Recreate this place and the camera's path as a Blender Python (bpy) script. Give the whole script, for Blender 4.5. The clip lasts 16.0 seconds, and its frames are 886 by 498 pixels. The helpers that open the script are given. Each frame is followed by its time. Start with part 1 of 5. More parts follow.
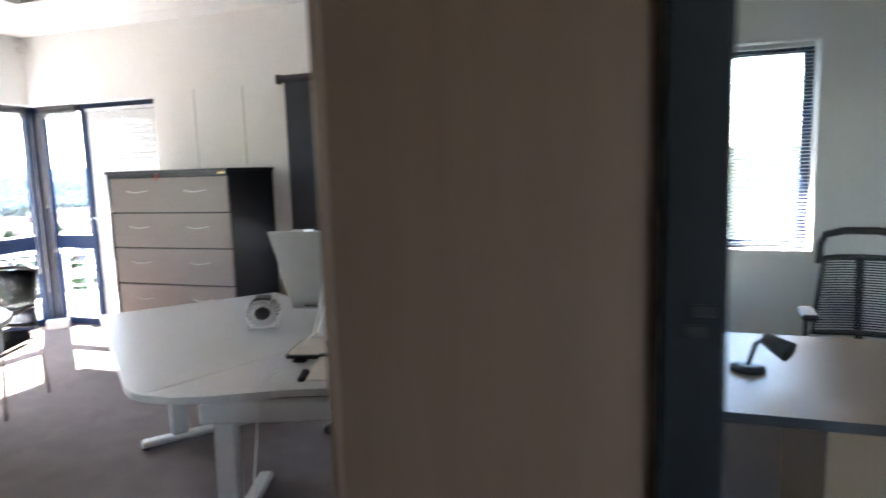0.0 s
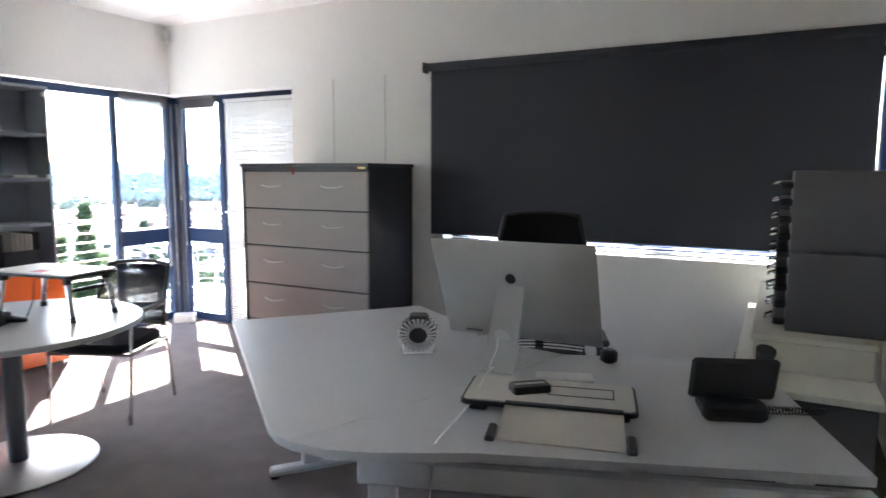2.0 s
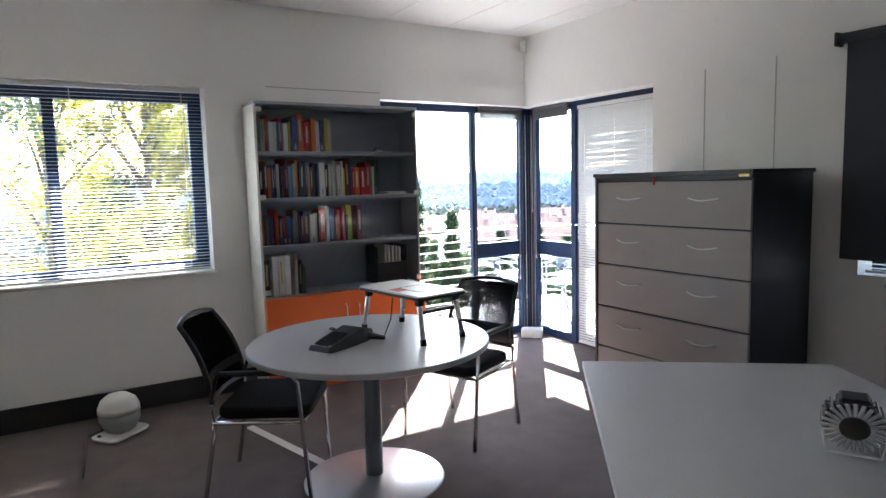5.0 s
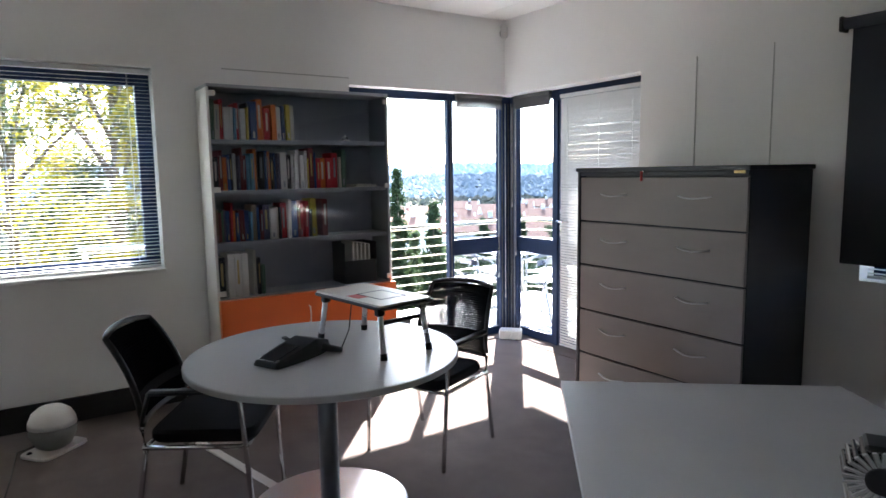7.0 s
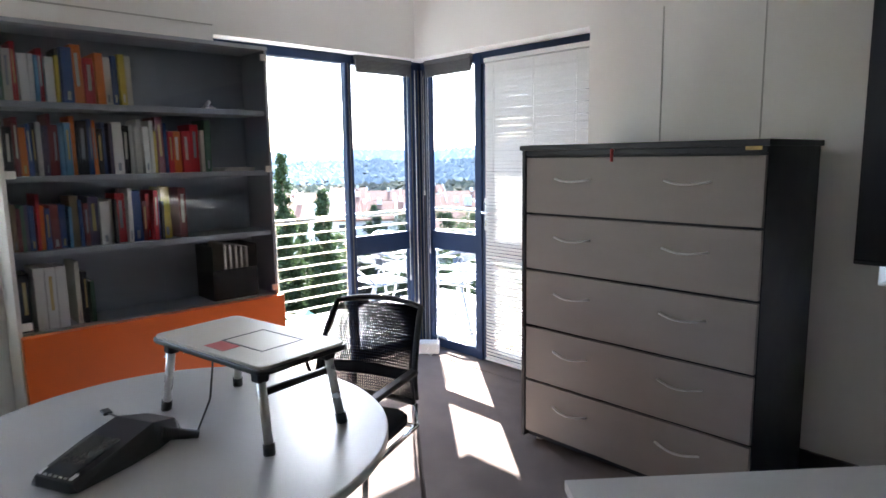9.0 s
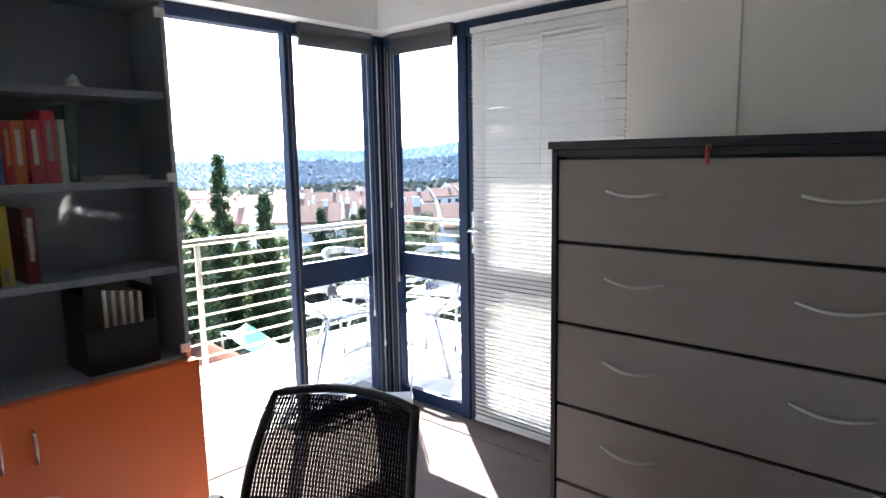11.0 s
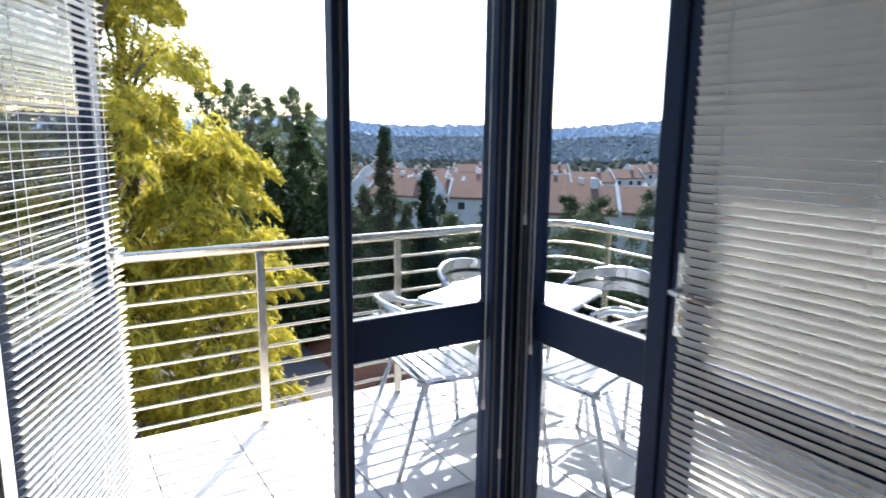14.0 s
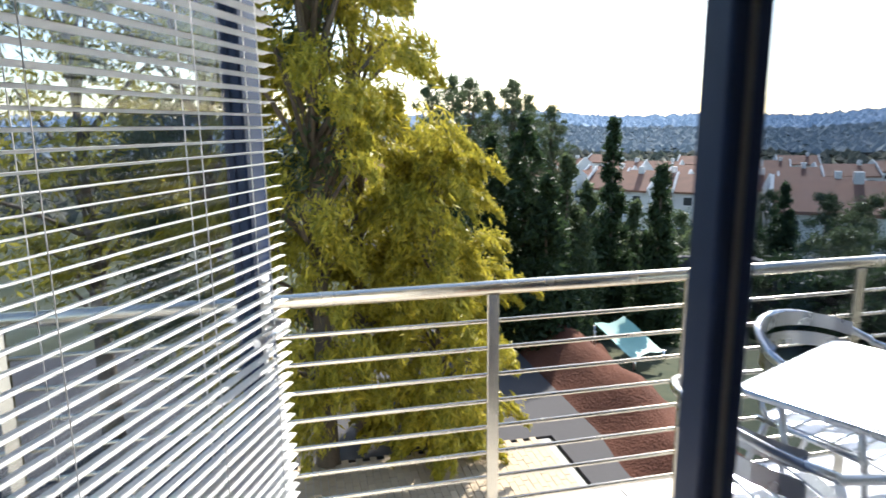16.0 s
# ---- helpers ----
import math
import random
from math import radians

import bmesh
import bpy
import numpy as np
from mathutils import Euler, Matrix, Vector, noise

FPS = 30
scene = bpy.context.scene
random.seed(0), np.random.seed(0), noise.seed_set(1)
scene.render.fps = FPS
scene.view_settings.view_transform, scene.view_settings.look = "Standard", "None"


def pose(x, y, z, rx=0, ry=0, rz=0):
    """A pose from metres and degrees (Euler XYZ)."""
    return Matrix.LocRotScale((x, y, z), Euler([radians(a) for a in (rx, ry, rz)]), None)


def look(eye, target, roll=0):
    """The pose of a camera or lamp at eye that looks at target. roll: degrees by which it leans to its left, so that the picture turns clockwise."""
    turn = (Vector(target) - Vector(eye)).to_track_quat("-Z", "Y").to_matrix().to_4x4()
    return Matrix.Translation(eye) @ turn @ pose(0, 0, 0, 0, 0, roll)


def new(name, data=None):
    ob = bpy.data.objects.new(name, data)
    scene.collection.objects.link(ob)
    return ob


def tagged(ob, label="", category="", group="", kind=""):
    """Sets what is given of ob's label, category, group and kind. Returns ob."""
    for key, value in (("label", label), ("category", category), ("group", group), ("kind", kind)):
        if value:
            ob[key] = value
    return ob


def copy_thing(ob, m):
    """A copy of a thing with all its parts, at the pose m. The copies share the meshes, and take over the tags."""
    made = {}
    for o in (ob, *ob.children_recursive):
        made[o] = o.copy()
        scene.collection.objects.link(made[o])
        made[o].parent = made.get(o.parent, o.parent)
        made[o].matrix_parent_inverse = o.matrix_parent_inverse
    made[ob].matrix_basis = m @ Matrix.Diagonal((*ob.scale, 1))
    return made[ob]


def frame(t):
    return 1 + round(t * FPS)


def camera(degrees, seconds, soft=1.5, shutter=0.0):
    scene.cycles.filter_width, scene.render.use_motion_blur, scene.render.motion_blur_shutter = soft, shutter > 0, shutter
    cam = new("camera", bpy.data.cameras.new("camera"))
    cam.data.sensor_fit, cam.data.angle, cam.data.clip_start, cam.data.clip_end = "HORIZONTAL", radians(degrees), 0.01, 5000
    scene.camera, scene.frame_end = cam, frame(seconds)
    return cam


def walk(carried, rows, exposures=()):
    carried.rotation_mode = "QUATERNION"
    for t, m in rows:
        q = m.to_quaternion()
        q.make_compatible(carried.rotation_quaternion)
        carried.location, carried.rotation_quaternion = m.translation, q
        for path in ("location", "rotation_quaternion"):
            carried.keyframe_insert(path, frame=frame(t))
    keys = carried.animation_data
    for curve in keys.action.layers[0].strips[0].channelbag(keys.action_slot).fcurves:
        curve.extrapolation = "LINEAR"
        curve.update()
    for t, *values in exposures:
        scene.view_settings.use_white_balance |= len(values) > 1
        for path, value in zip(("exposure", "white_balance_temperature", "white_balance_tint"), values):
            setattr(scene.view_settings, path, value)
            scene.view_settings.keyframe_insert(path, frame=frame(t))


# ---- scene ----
cam = camera(69.9, 16.0, shutter=0.4)
PATH = [
    (0, (-0.234, -0.473, 1.51), (-0.869, 1.405, 1.249), -1.7),
    (0.5, (-0.418, -0.429, 1.503), (-1.331, 1.331, 1.238), -0.1),
    (1, (-0.544, -0.239, 1.476), (-1.636, 1.429, 1.318), -0.8),
    (1.5, (-0.652, -0.153, 1.478), (-1.731, 1.517, 1.264), -0.0),
    (2, (-0.806, -0.051, 1.472), (-1.732, 1.706, 1.235), 0.2),
    (2.5, (-0.922, 0.063, 1.486), (-1.661, 1.903, 1.225), -1.8),
    (3, (-1.024, 0.109, 1.513), (-1.868, 1.9, 1.23), -2.4),
    (3.5, (-1.146, 0.267, 1.522), (-2.385, 1.82, 1.291), -2.0),
    (4, (-1.223, 0.315, 1.504), (-2.721, 1.619, 1.269), -1.5),
    (4.5, (-1.232, 0.356, 1.495), (-2.902, 1.43, 1.26), -1.6),
    (4.7, (-1.237, 0.335, 1.5), (-2.934, 1.374, 1.29), -1.6),
    (6.8, (-1.449, 0.502, 1.532), (-3.112, 1.589, 1.307), -0.4),
    (7, (-1.491, 0.585, 1.527), (-3.155, 1.668, 1.287), -0.9),
    (7.5, (-1.658, 0.727, 1.513), (-3.308, 1.827, 1.254), -0.3),
    (8, (-1.857, 0.894, 1.505), (-3.508, 1.995, 1.259), 1.4),
    (8.5, (-2.122, 1.004, 1.506), (-3.669, 2.245, 1.25), 0.3),
    (9, (-2.391, 1.075, 1.49), (-3.835, 2.428, 1.203), -0.8),
    (9.5, (-2.644, 1.219, 1.48), (-4.047, 2.619, 1.214), -1.4),
    (10, (-2.862, 1.331, 1.486), (-4.222, 2.773, 1.218), -0.2),
    (10.2, (-2.951, 1.39, 1.489), (-4.274, 2.868, 1.233), -0.5),
    (12.3, (-3.741, 2.324, 1.502), (-5.110, 3.737, 1.142), -1.2),
    (12.5, (-3.808, 2.416, 1.488), (-5.199, 3.805, 1.121), -0.5),
    (13, (-3.960, 2.632, 1.482), (-5.458, 3.913, 1.148), 1.4),
    (13.5, (-4.148, 2.822, 1.477), (-5.717, 4.009, 1.117), 1.0),
    (14, (-4.408, 2.962, 1.499), (-6.073, 4.011, 1.142), 0.7),
    (14.5, (-4.646, 3.124, 1.477), (-6.42, 3.97, 1.11), 2.4),
    (15, (-4.875, 3.214, 1.482), (-6.705, 3.929, 1.109), 1.4),
    (15.5, (-5.203, 3.204, 1.487), (-7.074, 3.812, 1.13), -0.6),
    (16, (-5.498, 3.202, 1.49), (-7.423, 3.642, 1.108), -0.6),
]
EXPOSURES = ((0, 5.0, 6700, 13), (1.5, 4.7, 6450, 13), (3.5, 4.55, 6400, 12), (4.5, 4.15, 6400, 12), (7, 3.6, 6400, 12), (8.5, 3.9, 6500, 12), (10.2, 3.7, 6500, 12), (12.3, 2.85, 6500, 11), (14, 2.05, 6500, 11), (16, 1.45, 6500, 10))
walk(cam, [(t, look(eye, target, roll)) for t, eye, target, roll in PATH], EXPOSURES)

# ---- light ----
SUN_TRAVEL = Vector((0.77, -0.635, -0.77))
world = bpy.data.worlds.new("world")
scene.world = world
world.use_nodes = True
wt = world.node_tree
sky = wt.nodes.new("ShaderNodeTexSky")
sky.sky_type = "NISHITA"
sky.sun_disc = False
sky.sun_elevation = radians(37.6)
sky.sun_rotation = math.atan2(-SUN_TRAVEL.x, -SUN_TRAVEL.y)
sky.air_density, sky.dust_density, sky.ozone_density = 1.0, 0.8, 1.0
wt.nodes["Background"].inputs["Strength"].default_value = 0.15
wt.links.new(sky.outputs[0], wt.nodes["Background"].inputs["Color"])
sun_data = bpy.data.lights.new("sun", "SUN")
sun_data.energy, sun_data.angle, sun_data.color = 4.6, radians(0.5), (1.0, 0.95, 0.88)
sun = new("sun", sun_data)
sun.matrix_world = look((-30, 25, 30), Vector((-30, 25, 30)) + SUN_TRAVEL)


# ---- materials ----
def material(name, colour, rough=0.6, metal=0.0, vary=0.12, scale=8.0, fine=120.0, bump=0.1, alt=None, stretch=None, per_object=0.0, island=0.0, spec=0.5, sheen=0.0, bump_dist=0.003):
    m = bpy.data.materials.new(name)
    m.use_nodes = True
    nt = m.node_tree
    b = nt.nodes["Principled BSDF"]
    b.inputs["Metallic"].default_value = metal
    b.inputs["Specular IOR Level"].default_value = spec
    b.inputs["Sheen Weight"].default_value = sheen
    co = nt.nodes.new("ShaderNodeTexCoord")
    mp = nt.nodes.new("ShaderNodeMapping")
    nt.links.new(co.outputs["Object"], mp.inputs["Vector"])
    if stretch:
        mp.inputs["Scale"].default_value = stretch
    n1 = nt.nodes.new("ShaderNodeTexNoise")
    n1.inputs["Scale"].default_value, n1.inputs["Detail"].default_value = scale, 4
    n2 = nt.nodes.new("ShaderNodeTexNoise")
    n2.inputs["Scale"].default_value, n2.inputs["Detail"].default_value = fine, 3
    for n in (n1, n2):
        nt.links.new(mp.outputs[0], n.inputs["Vector"])
    mixf = nt.nodes.new("ShaderNodeMath")
    mixf.operation = "MULTIPLY_ADD"
    nt.links.new(n1.outputs["Fac"], mixf.inputs[0])
    mixf.inputs[1].default_value = 0.6
    half = nt.nodes.new("ShaderNodeMath")
    half.operation = "MULTIPLY"
    nt.links.new(n2.outputs["Fac"], half.inputs[0])
    half.inputs[1].default_value = 0.4
    nt.links.new(half.outputs[0], mixf.inputs[2])
    fac = mixf.outputs[0]
    if per_object or island:
        src = nt.nodes.new("ShaderNodeObjectInfo" if per_object else "ShaderNodeNewGeometry")
        add = nt.nodes.new("ShaderNodeMath")
        add.operation = "MULTIPLY_ADD"
        nt.links.new(src.outputs["Random" if per_object else "Random Per Island"], add.inputs[0])
        add.inputs[1].default_value = per_object or island
        nt.links.new(fac, add.inputs[2])
        fac = add.outputs[0]
    ramp = nt.nodes.new("ShaderNodeValToRGB")
    c = Vector(colour)
    lo, hi = c * (1 - vary), c * (1 + vary)
    if alt:
        lo, hi = Vector(alt), c
    ramp.color_ramp.elements[0].position, ramp.color_ramp.elements[1].position = 0.3, 0.7 + (per_object or island)
    ramp.color_ramp.elements[0].color, ramp.color_ramp.elements[1].color = (*lo, 1), (*[min(v, 0.95) for v in hi], 1)
    nt.links.new(fac, ramp.inputs[0])
    nt.links.new(ramp.outputs[0], b.inputs["Base Color"])
    rr = nt.nodes.new("ShaderNodeMapRange")
    rr.inputs["To Min"].default_value, rr.inputs["To Max"].default_value = max(rough - 0.08, 0.02), min(rough + 0.08, 1)
    nt.links.new(n1.outputs["Fac"], rr.inputs["Value"])
    nt.links.new(rr.outputs[0], b.inputs["Roughness"])
    if bump:
        bp = nt.nodes.new("ShaderNodeBump")
        bp.inputs["Strength"].default_value, bp.inputs["Distance"].default_value = bump, bump_dist
        nt.links.new(n2.outputs["Fac"], bp.inputs["Height"])
        nt.links.new(bp.outputs[0], b.inputs["Normal"])
    return m


def glass_material(name, tint=(1, 1, 1), rough=0.0):
    m = bpy.data.materials.new(name)
    m.use_nodes = True
    nt = m.node_tree
    nt.nodes.remove(nt.nodes["Principled BSDF"])
    tr, gl, mx, fr = (nt.nodes.new("ShaderNode" + k) for k in ("BsdfTransparent", "BsdfGlossy", "MixShader", "LayerWeight"))
    tr.inputs[0].default_value = (*tint, 1)
    gl.inputs["Roughness"].default_value = rough
    fr.inputs[0].default_value = 0.5
    pw, ma = nt.nodes.new("ShaderNodeMath"), nt.nodes.new("ShaderNodeMath")
    pw.operation, ma.operation = "POWER", "MULTIPLY_ADD"
    pw.inputs[1].default_value, ma.inputs[1].default_value, ma.inputs[2].default_value = 4.0, 0.6, 0.03
    nt.links.new(fr.outputs["Facing"], pw.inputs[0])
    nt.links.new(pw.outputs[0], ma.inputs[0])
    nt.links.new(ma.outputs[0], mx.inputs[0])
    nt.links.new(tr.outputs[0], mx.inputs[1])
    nt.links.new(gl.outputs[0], mx.inputs[2])
    nt.links.new(mx.outputs[0], nt.nodes["Material Output"].inputs[0])
    return m


WALL = material("wall_paint", (0.87, 0.87, 0.85), 0.75, vary=0.03, scale=1.2, fine=260, bump=0.12)
CEIL = material("ceiling_tile", (0.86, 0.86, 0.85), 0.85, vary=0.03, scale=2, fine=300, bump=0.2)
BROWN = material("taupe_laminate", (0.165, 0.098, 0.066), 0.5, vary=0.1, scale=3, fine=30, bump=0.05, stretch=(6, 6, 0.3))
CARPET = material("brown_carpet", (0.135, 0.108, 0.1), 0.95, vary=0.25, scale=6, fine=420, bump=0.7, sheen=0.15, spec=0.1)
DARKSKIRT = material("black_skirting", (0.03, 0.03, 0.032), 0.5, vary=0.2, fine=80)
ALU = material("dark_blue_aluminium", (0.009, 0.026, 0.075), 0.45, metal=0.0, spec=0.3, vary=0.15, scale=4, fine=200, bump=0.03)
GREYFRAME = material("grey_door_frame", (0.45, 0.48, 0.53), 0.45, vary=0.06, fine=90, bump=0.05)
SLAT = material("white_slat", (0.74, 0.75, 0.74), 0.45, vary=0.05, fine=60, bump=0.02, per_object=0.05)
ROLLER = material("charcoal_blind_cloth", (0.043, 0.05, 0.064), 0.8, vary=0.1, scale=3, fine=700, bump=0.25)
DESK = material("pale_grey_melamine", (0.5, 0.5, 0.5), 0.32, vary=0.05, scale=5, fine=300, bump=0.03)
SILVER = material("matt_silver_housing", (0.47, 0.47, 0.455), 0.38, metal=0.2, vary=0.04, fine=200, bump=0.02)
STEELPAINT = material("silver_painted_steel", (0.6, 0.6, 0.6), 0.4, metal=0.2, vary=0.05, fine=150, bump=0.05)
CABFRONT = material("taupe_grey_drawer_front", (0.29, 0.26, 0.245), 0.42, vary=0.06, scale=4, fine=220, bump=0.04, stretch=(1, 1, 3))
CABDARK = material("black_cabinet_board", (0.011, 0.015, 0.026), 0.4, vary=0.2, fine=180, bump=0.04)
CHROME = material("polished_chrome", (0.75, 0.75, 0.76), 0.12, metal=1.0, vary=0.04, bump=0)
SATIN = material("brushed_aluminium", (0.72, 0.72, 0.72), 0.28, metal=1.0, vary=0.06, fine=300, bump=0.05)
BASESTEEL = material("satin_steel_disc", (0.62, 0.62, 0.62), 0.42, metal=1.0, vary=0.04, scale=3, fine=300, bump=0)
BLACK = material("black_plastic", (0.016, 0.016, 0.018), 0.42, vary=0.2, fine=250, bump=0.08)
FABRIC = material("black_fabric", (0.014, 0.014, 0.018), 0.9, vary=0.25, fine=500, bump=0.4, spec=0.2)
MESHCLOTH = material("black_mesh_thread", (0.008, 0.008, 0.011), 0.95, vary=0.2, fine=300, bump=0, spec=0.05)
ORANGE = material("orange_laminate", (0.72, 0.14, 0.025), 0.35, vary=0.05, scale=3, fine=160, bump=0.03)
SHELFGREY = material("blue_grey_shelf_board", (0.31, 0.335, 0.37), 0.45, vary=0.08, fine=160, bump=0.04)
WHITEBOARD = material("white_melamine", (0.72, 0.71, 0.68), 0.4, vary=0.03, fine=160, bump=0.03)
CREAM = material("cream_board", (0.62, 0.59, 0.5), 0.45, vary=0.05, scale=4, fine=60, bump=0.05, stretch=(1, 1, 6))
TOWER = material("dark_grey_steel", (0.1, 0.1, 0.105), 0.45, vary=0.08, fine=200, bump=0.04)
WHITEPL = material("white_plastic", (0.72, 0.71, 0.68), 0.35, vary=0.04, fine=120, bump=0.02)
GREYPL = material("grey_translucent_plastic", (0.3, 0.31, 0.29), 0.35, vary=0.06, fine=120, bump=0.02)
STANDTOP = material("beige_board", (0.62, 0.58, 0.52), 0.45, vary=0.05, fine=90, bump=0.03)
RED = material("red_sticker", (0.5, 0.05, 0.05), 0.5, vary=0.1, bump=0)
BRASS = material("brass_plate", (0.6, 0.45, 0.2), 0.35, metal=0.9, vary=0.1, bump=0)
BLUEPL = material("blue_tag", (0.02, 0.08, 0.4), 0.4, vary=0.1, bump=0)
PAPER = material("paper", (0.68, 0.66, 0.6), 0.8, vary=0.06, fine=200, bump=0.05)
BIRCH = material("birch_veneer", (0.36, 0.23, 0.13), 0.4, vary=0.1, scale=3, fine=40, bump=0.04, stretch=(1, 12, 1))
TILE = material("pale_porcelain_tile", (0.64, 0.62, 0.59), 0.4, vary=0.08, scale=5, fine=120, bump=0.06, per_object=0.12)
GROUT = material("grey_grout", (0.4, 0.385, 0.36), 0.9, vary=0.15, fine=200, bump=0.3)
RENDERED = material("painted_render", (0.66, 0.62, 0.55), 0.85, vary=0.06, fine=150, bump=0.4)
WARMSTEEL = material("warm_stainless_steel", (0.62, 0.57, 0.47), 0.25, metal=1.0, vary=0.06, fine=300, bump=0.03)
BARK = material("grey_brown_bark", (0.11, 0.085, 0.06), 0.9, vary=0.35, scale=12, fine=60, bump=0.8, stretch=(1, 1, 0.3))
LEAF_Y = material("yellow_green_leaf", (0.52, 0.44, 0.05), 0.5, alt=(0.1, 0.12, 0.02), island=0.5, bump=0, spec=0.3)
LEAF_D = material("dark_conifer_leaf", (0.042, 0.07, 0.028), 0.6, alt=(0.012, 0.025, 0.012), island=0.5, bump=0, spec=0.25)
LEAF_M = material("grey_green_leaf", (0.1, 0.13, 0.06), 0.6, alt=(0.035, 0.055, 0.025), island=0.5, bump=0, spec=0.25)
EARTH = material("dry_grass_and_soil", (0.085, 0.085, 0.05), 0.95, alt=(0.03, 0.045, 0.028), scale=0.15, fine=3, bump=0.5, spec=0.1)
REDEARTH = material("red_clay_bank", (0.1, 0.042, 0.027), 0.95, vary=0.3, scale=1.5, fine=25, bump=0.9, spec=0.1, bump_dist=0.03)
PAVER = material("buff_paving_brick", (0.42, 0.33, 0.22), 0.85, vary=0.15, scale=3, fine=60, bump=0.4, per_object=0.3)
ASPHALT = material("asphalt", (0.042, 0.04, 0.042), 0.9, vary=0.2, scale=1, fine=60, bump=0.4)
DARKWALL = material("dark_stone_wall", (0.05, 0.047, 0.045), 0.9, vary=0.3, scale=2, fine=20, bump=0.6)
TERRA = material("terracotta_roof_tile", (0.2, 0.095, 0.06), 0.85, vary=0.25, scale=0.8, fine=12, bump=0.6)
HOUSEWALL = material("pale_house_plaster", (0.58, 0.57, 0.54), 0.9, vary=0.08, scale=0.5, fine=20, bump=0.2)
HOUSEGLASS = material("dark_window_glass", (0.03, 0.035, 0.04), 0.15, vary=0.1, bump=0)
TEAL = material("teal_tarpaulin", (0.16, 0.36, 0.31), 0.6, vary=0.15, scale=3, fine=40, bump=0.3)
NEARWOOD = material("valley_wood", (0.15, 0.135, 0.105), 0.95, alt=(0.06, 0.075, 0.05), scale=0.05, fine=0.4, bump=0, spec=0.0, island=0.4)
# distance haze painted into the base colours: greyed here, pale blue farther out
MIDWOOD_HAZED = material("middle_wood_hazed", (0.23, 0.25, 0.26), 0.95, alt=(0.15, 0.18, 0.19), scale=0.02, fine=0.15, bump=0, spec=0.0, island=0.3)
FARWOOD_HAZED = material("far_wood_hazed", (0.36, 0.43, 0.5), 0.95, alt=(0.31, 0.38, 0.46), scale=0.01, fine=0.1, bump=0, spec=0.0, island=0.2)
BLACKFRAME = material("black_anodised_frame", (0.014, 0.015, 0.018), 0.5, spec=0.2, vary=0.15, fine=150, bump=0.03)
for lm in (LEAF_Y, LEAF_D, LEAF_M):
    nt = lm.node_tree
    bs, tl, mx = nt.nodes["Principled BSDF"], nt.nodes.new("ShaderNodeBsdfTranslucent"), nt.nodes.new("ShaderNodeMixShader")
    nt.links.new(bs.inputs["Base Color"].links[0].from_socket, tl.inputs["Color"])
    mx.inputs[0].default_value = 0.4
    nt.links.new(bs.outputs[0], mx.inputs[1])
    nt.links.new(tl.outputs[0], mx.inputs[2])
    nt.links.new(mx.outputs[0], nt.nodes["Material Output"].inputs[0])
STRIP = material("pale_grey_joint", (0.5, 0.5, 0.48), 0.6, vary=0.05, bump=0)
COLUMN = material("blue_grey_painted_steel", (0.2, 0.215, 0.24), 0.35, metal=0.3, vary=0.05, fine=150, bump=0.03)
GLASS = glass_material("grey_tinted_glass", (0.71, 0.74, 0.78))
CLEAR = glass_material("clear_glass")
GREYGLASS = glass_material("grey_cabinet_glass", (0.92, 0.94, 0.96))
BOOKCOLOURS = [material("book_cloth", c, 0.6, vary=0.1, fine=150, bump=0.05) for c in
               ((0.025, 0.025, 0.035), (0.6, 0.57, 0.48), (0.04, 0.09, 0.26), (0.55, 0.03, 0.04), (0.2, 0.035, 0.04), (0.72, 0.18, 0.03),
                (0.08, 0.16, 0.11), (0.6, 0.45, 0.07), (0.14, 0.32, 0.52), (0.26, 0.18, 0.11), (0.75, 0.73, 0.7), (0.1, 0.08, 0.15))]


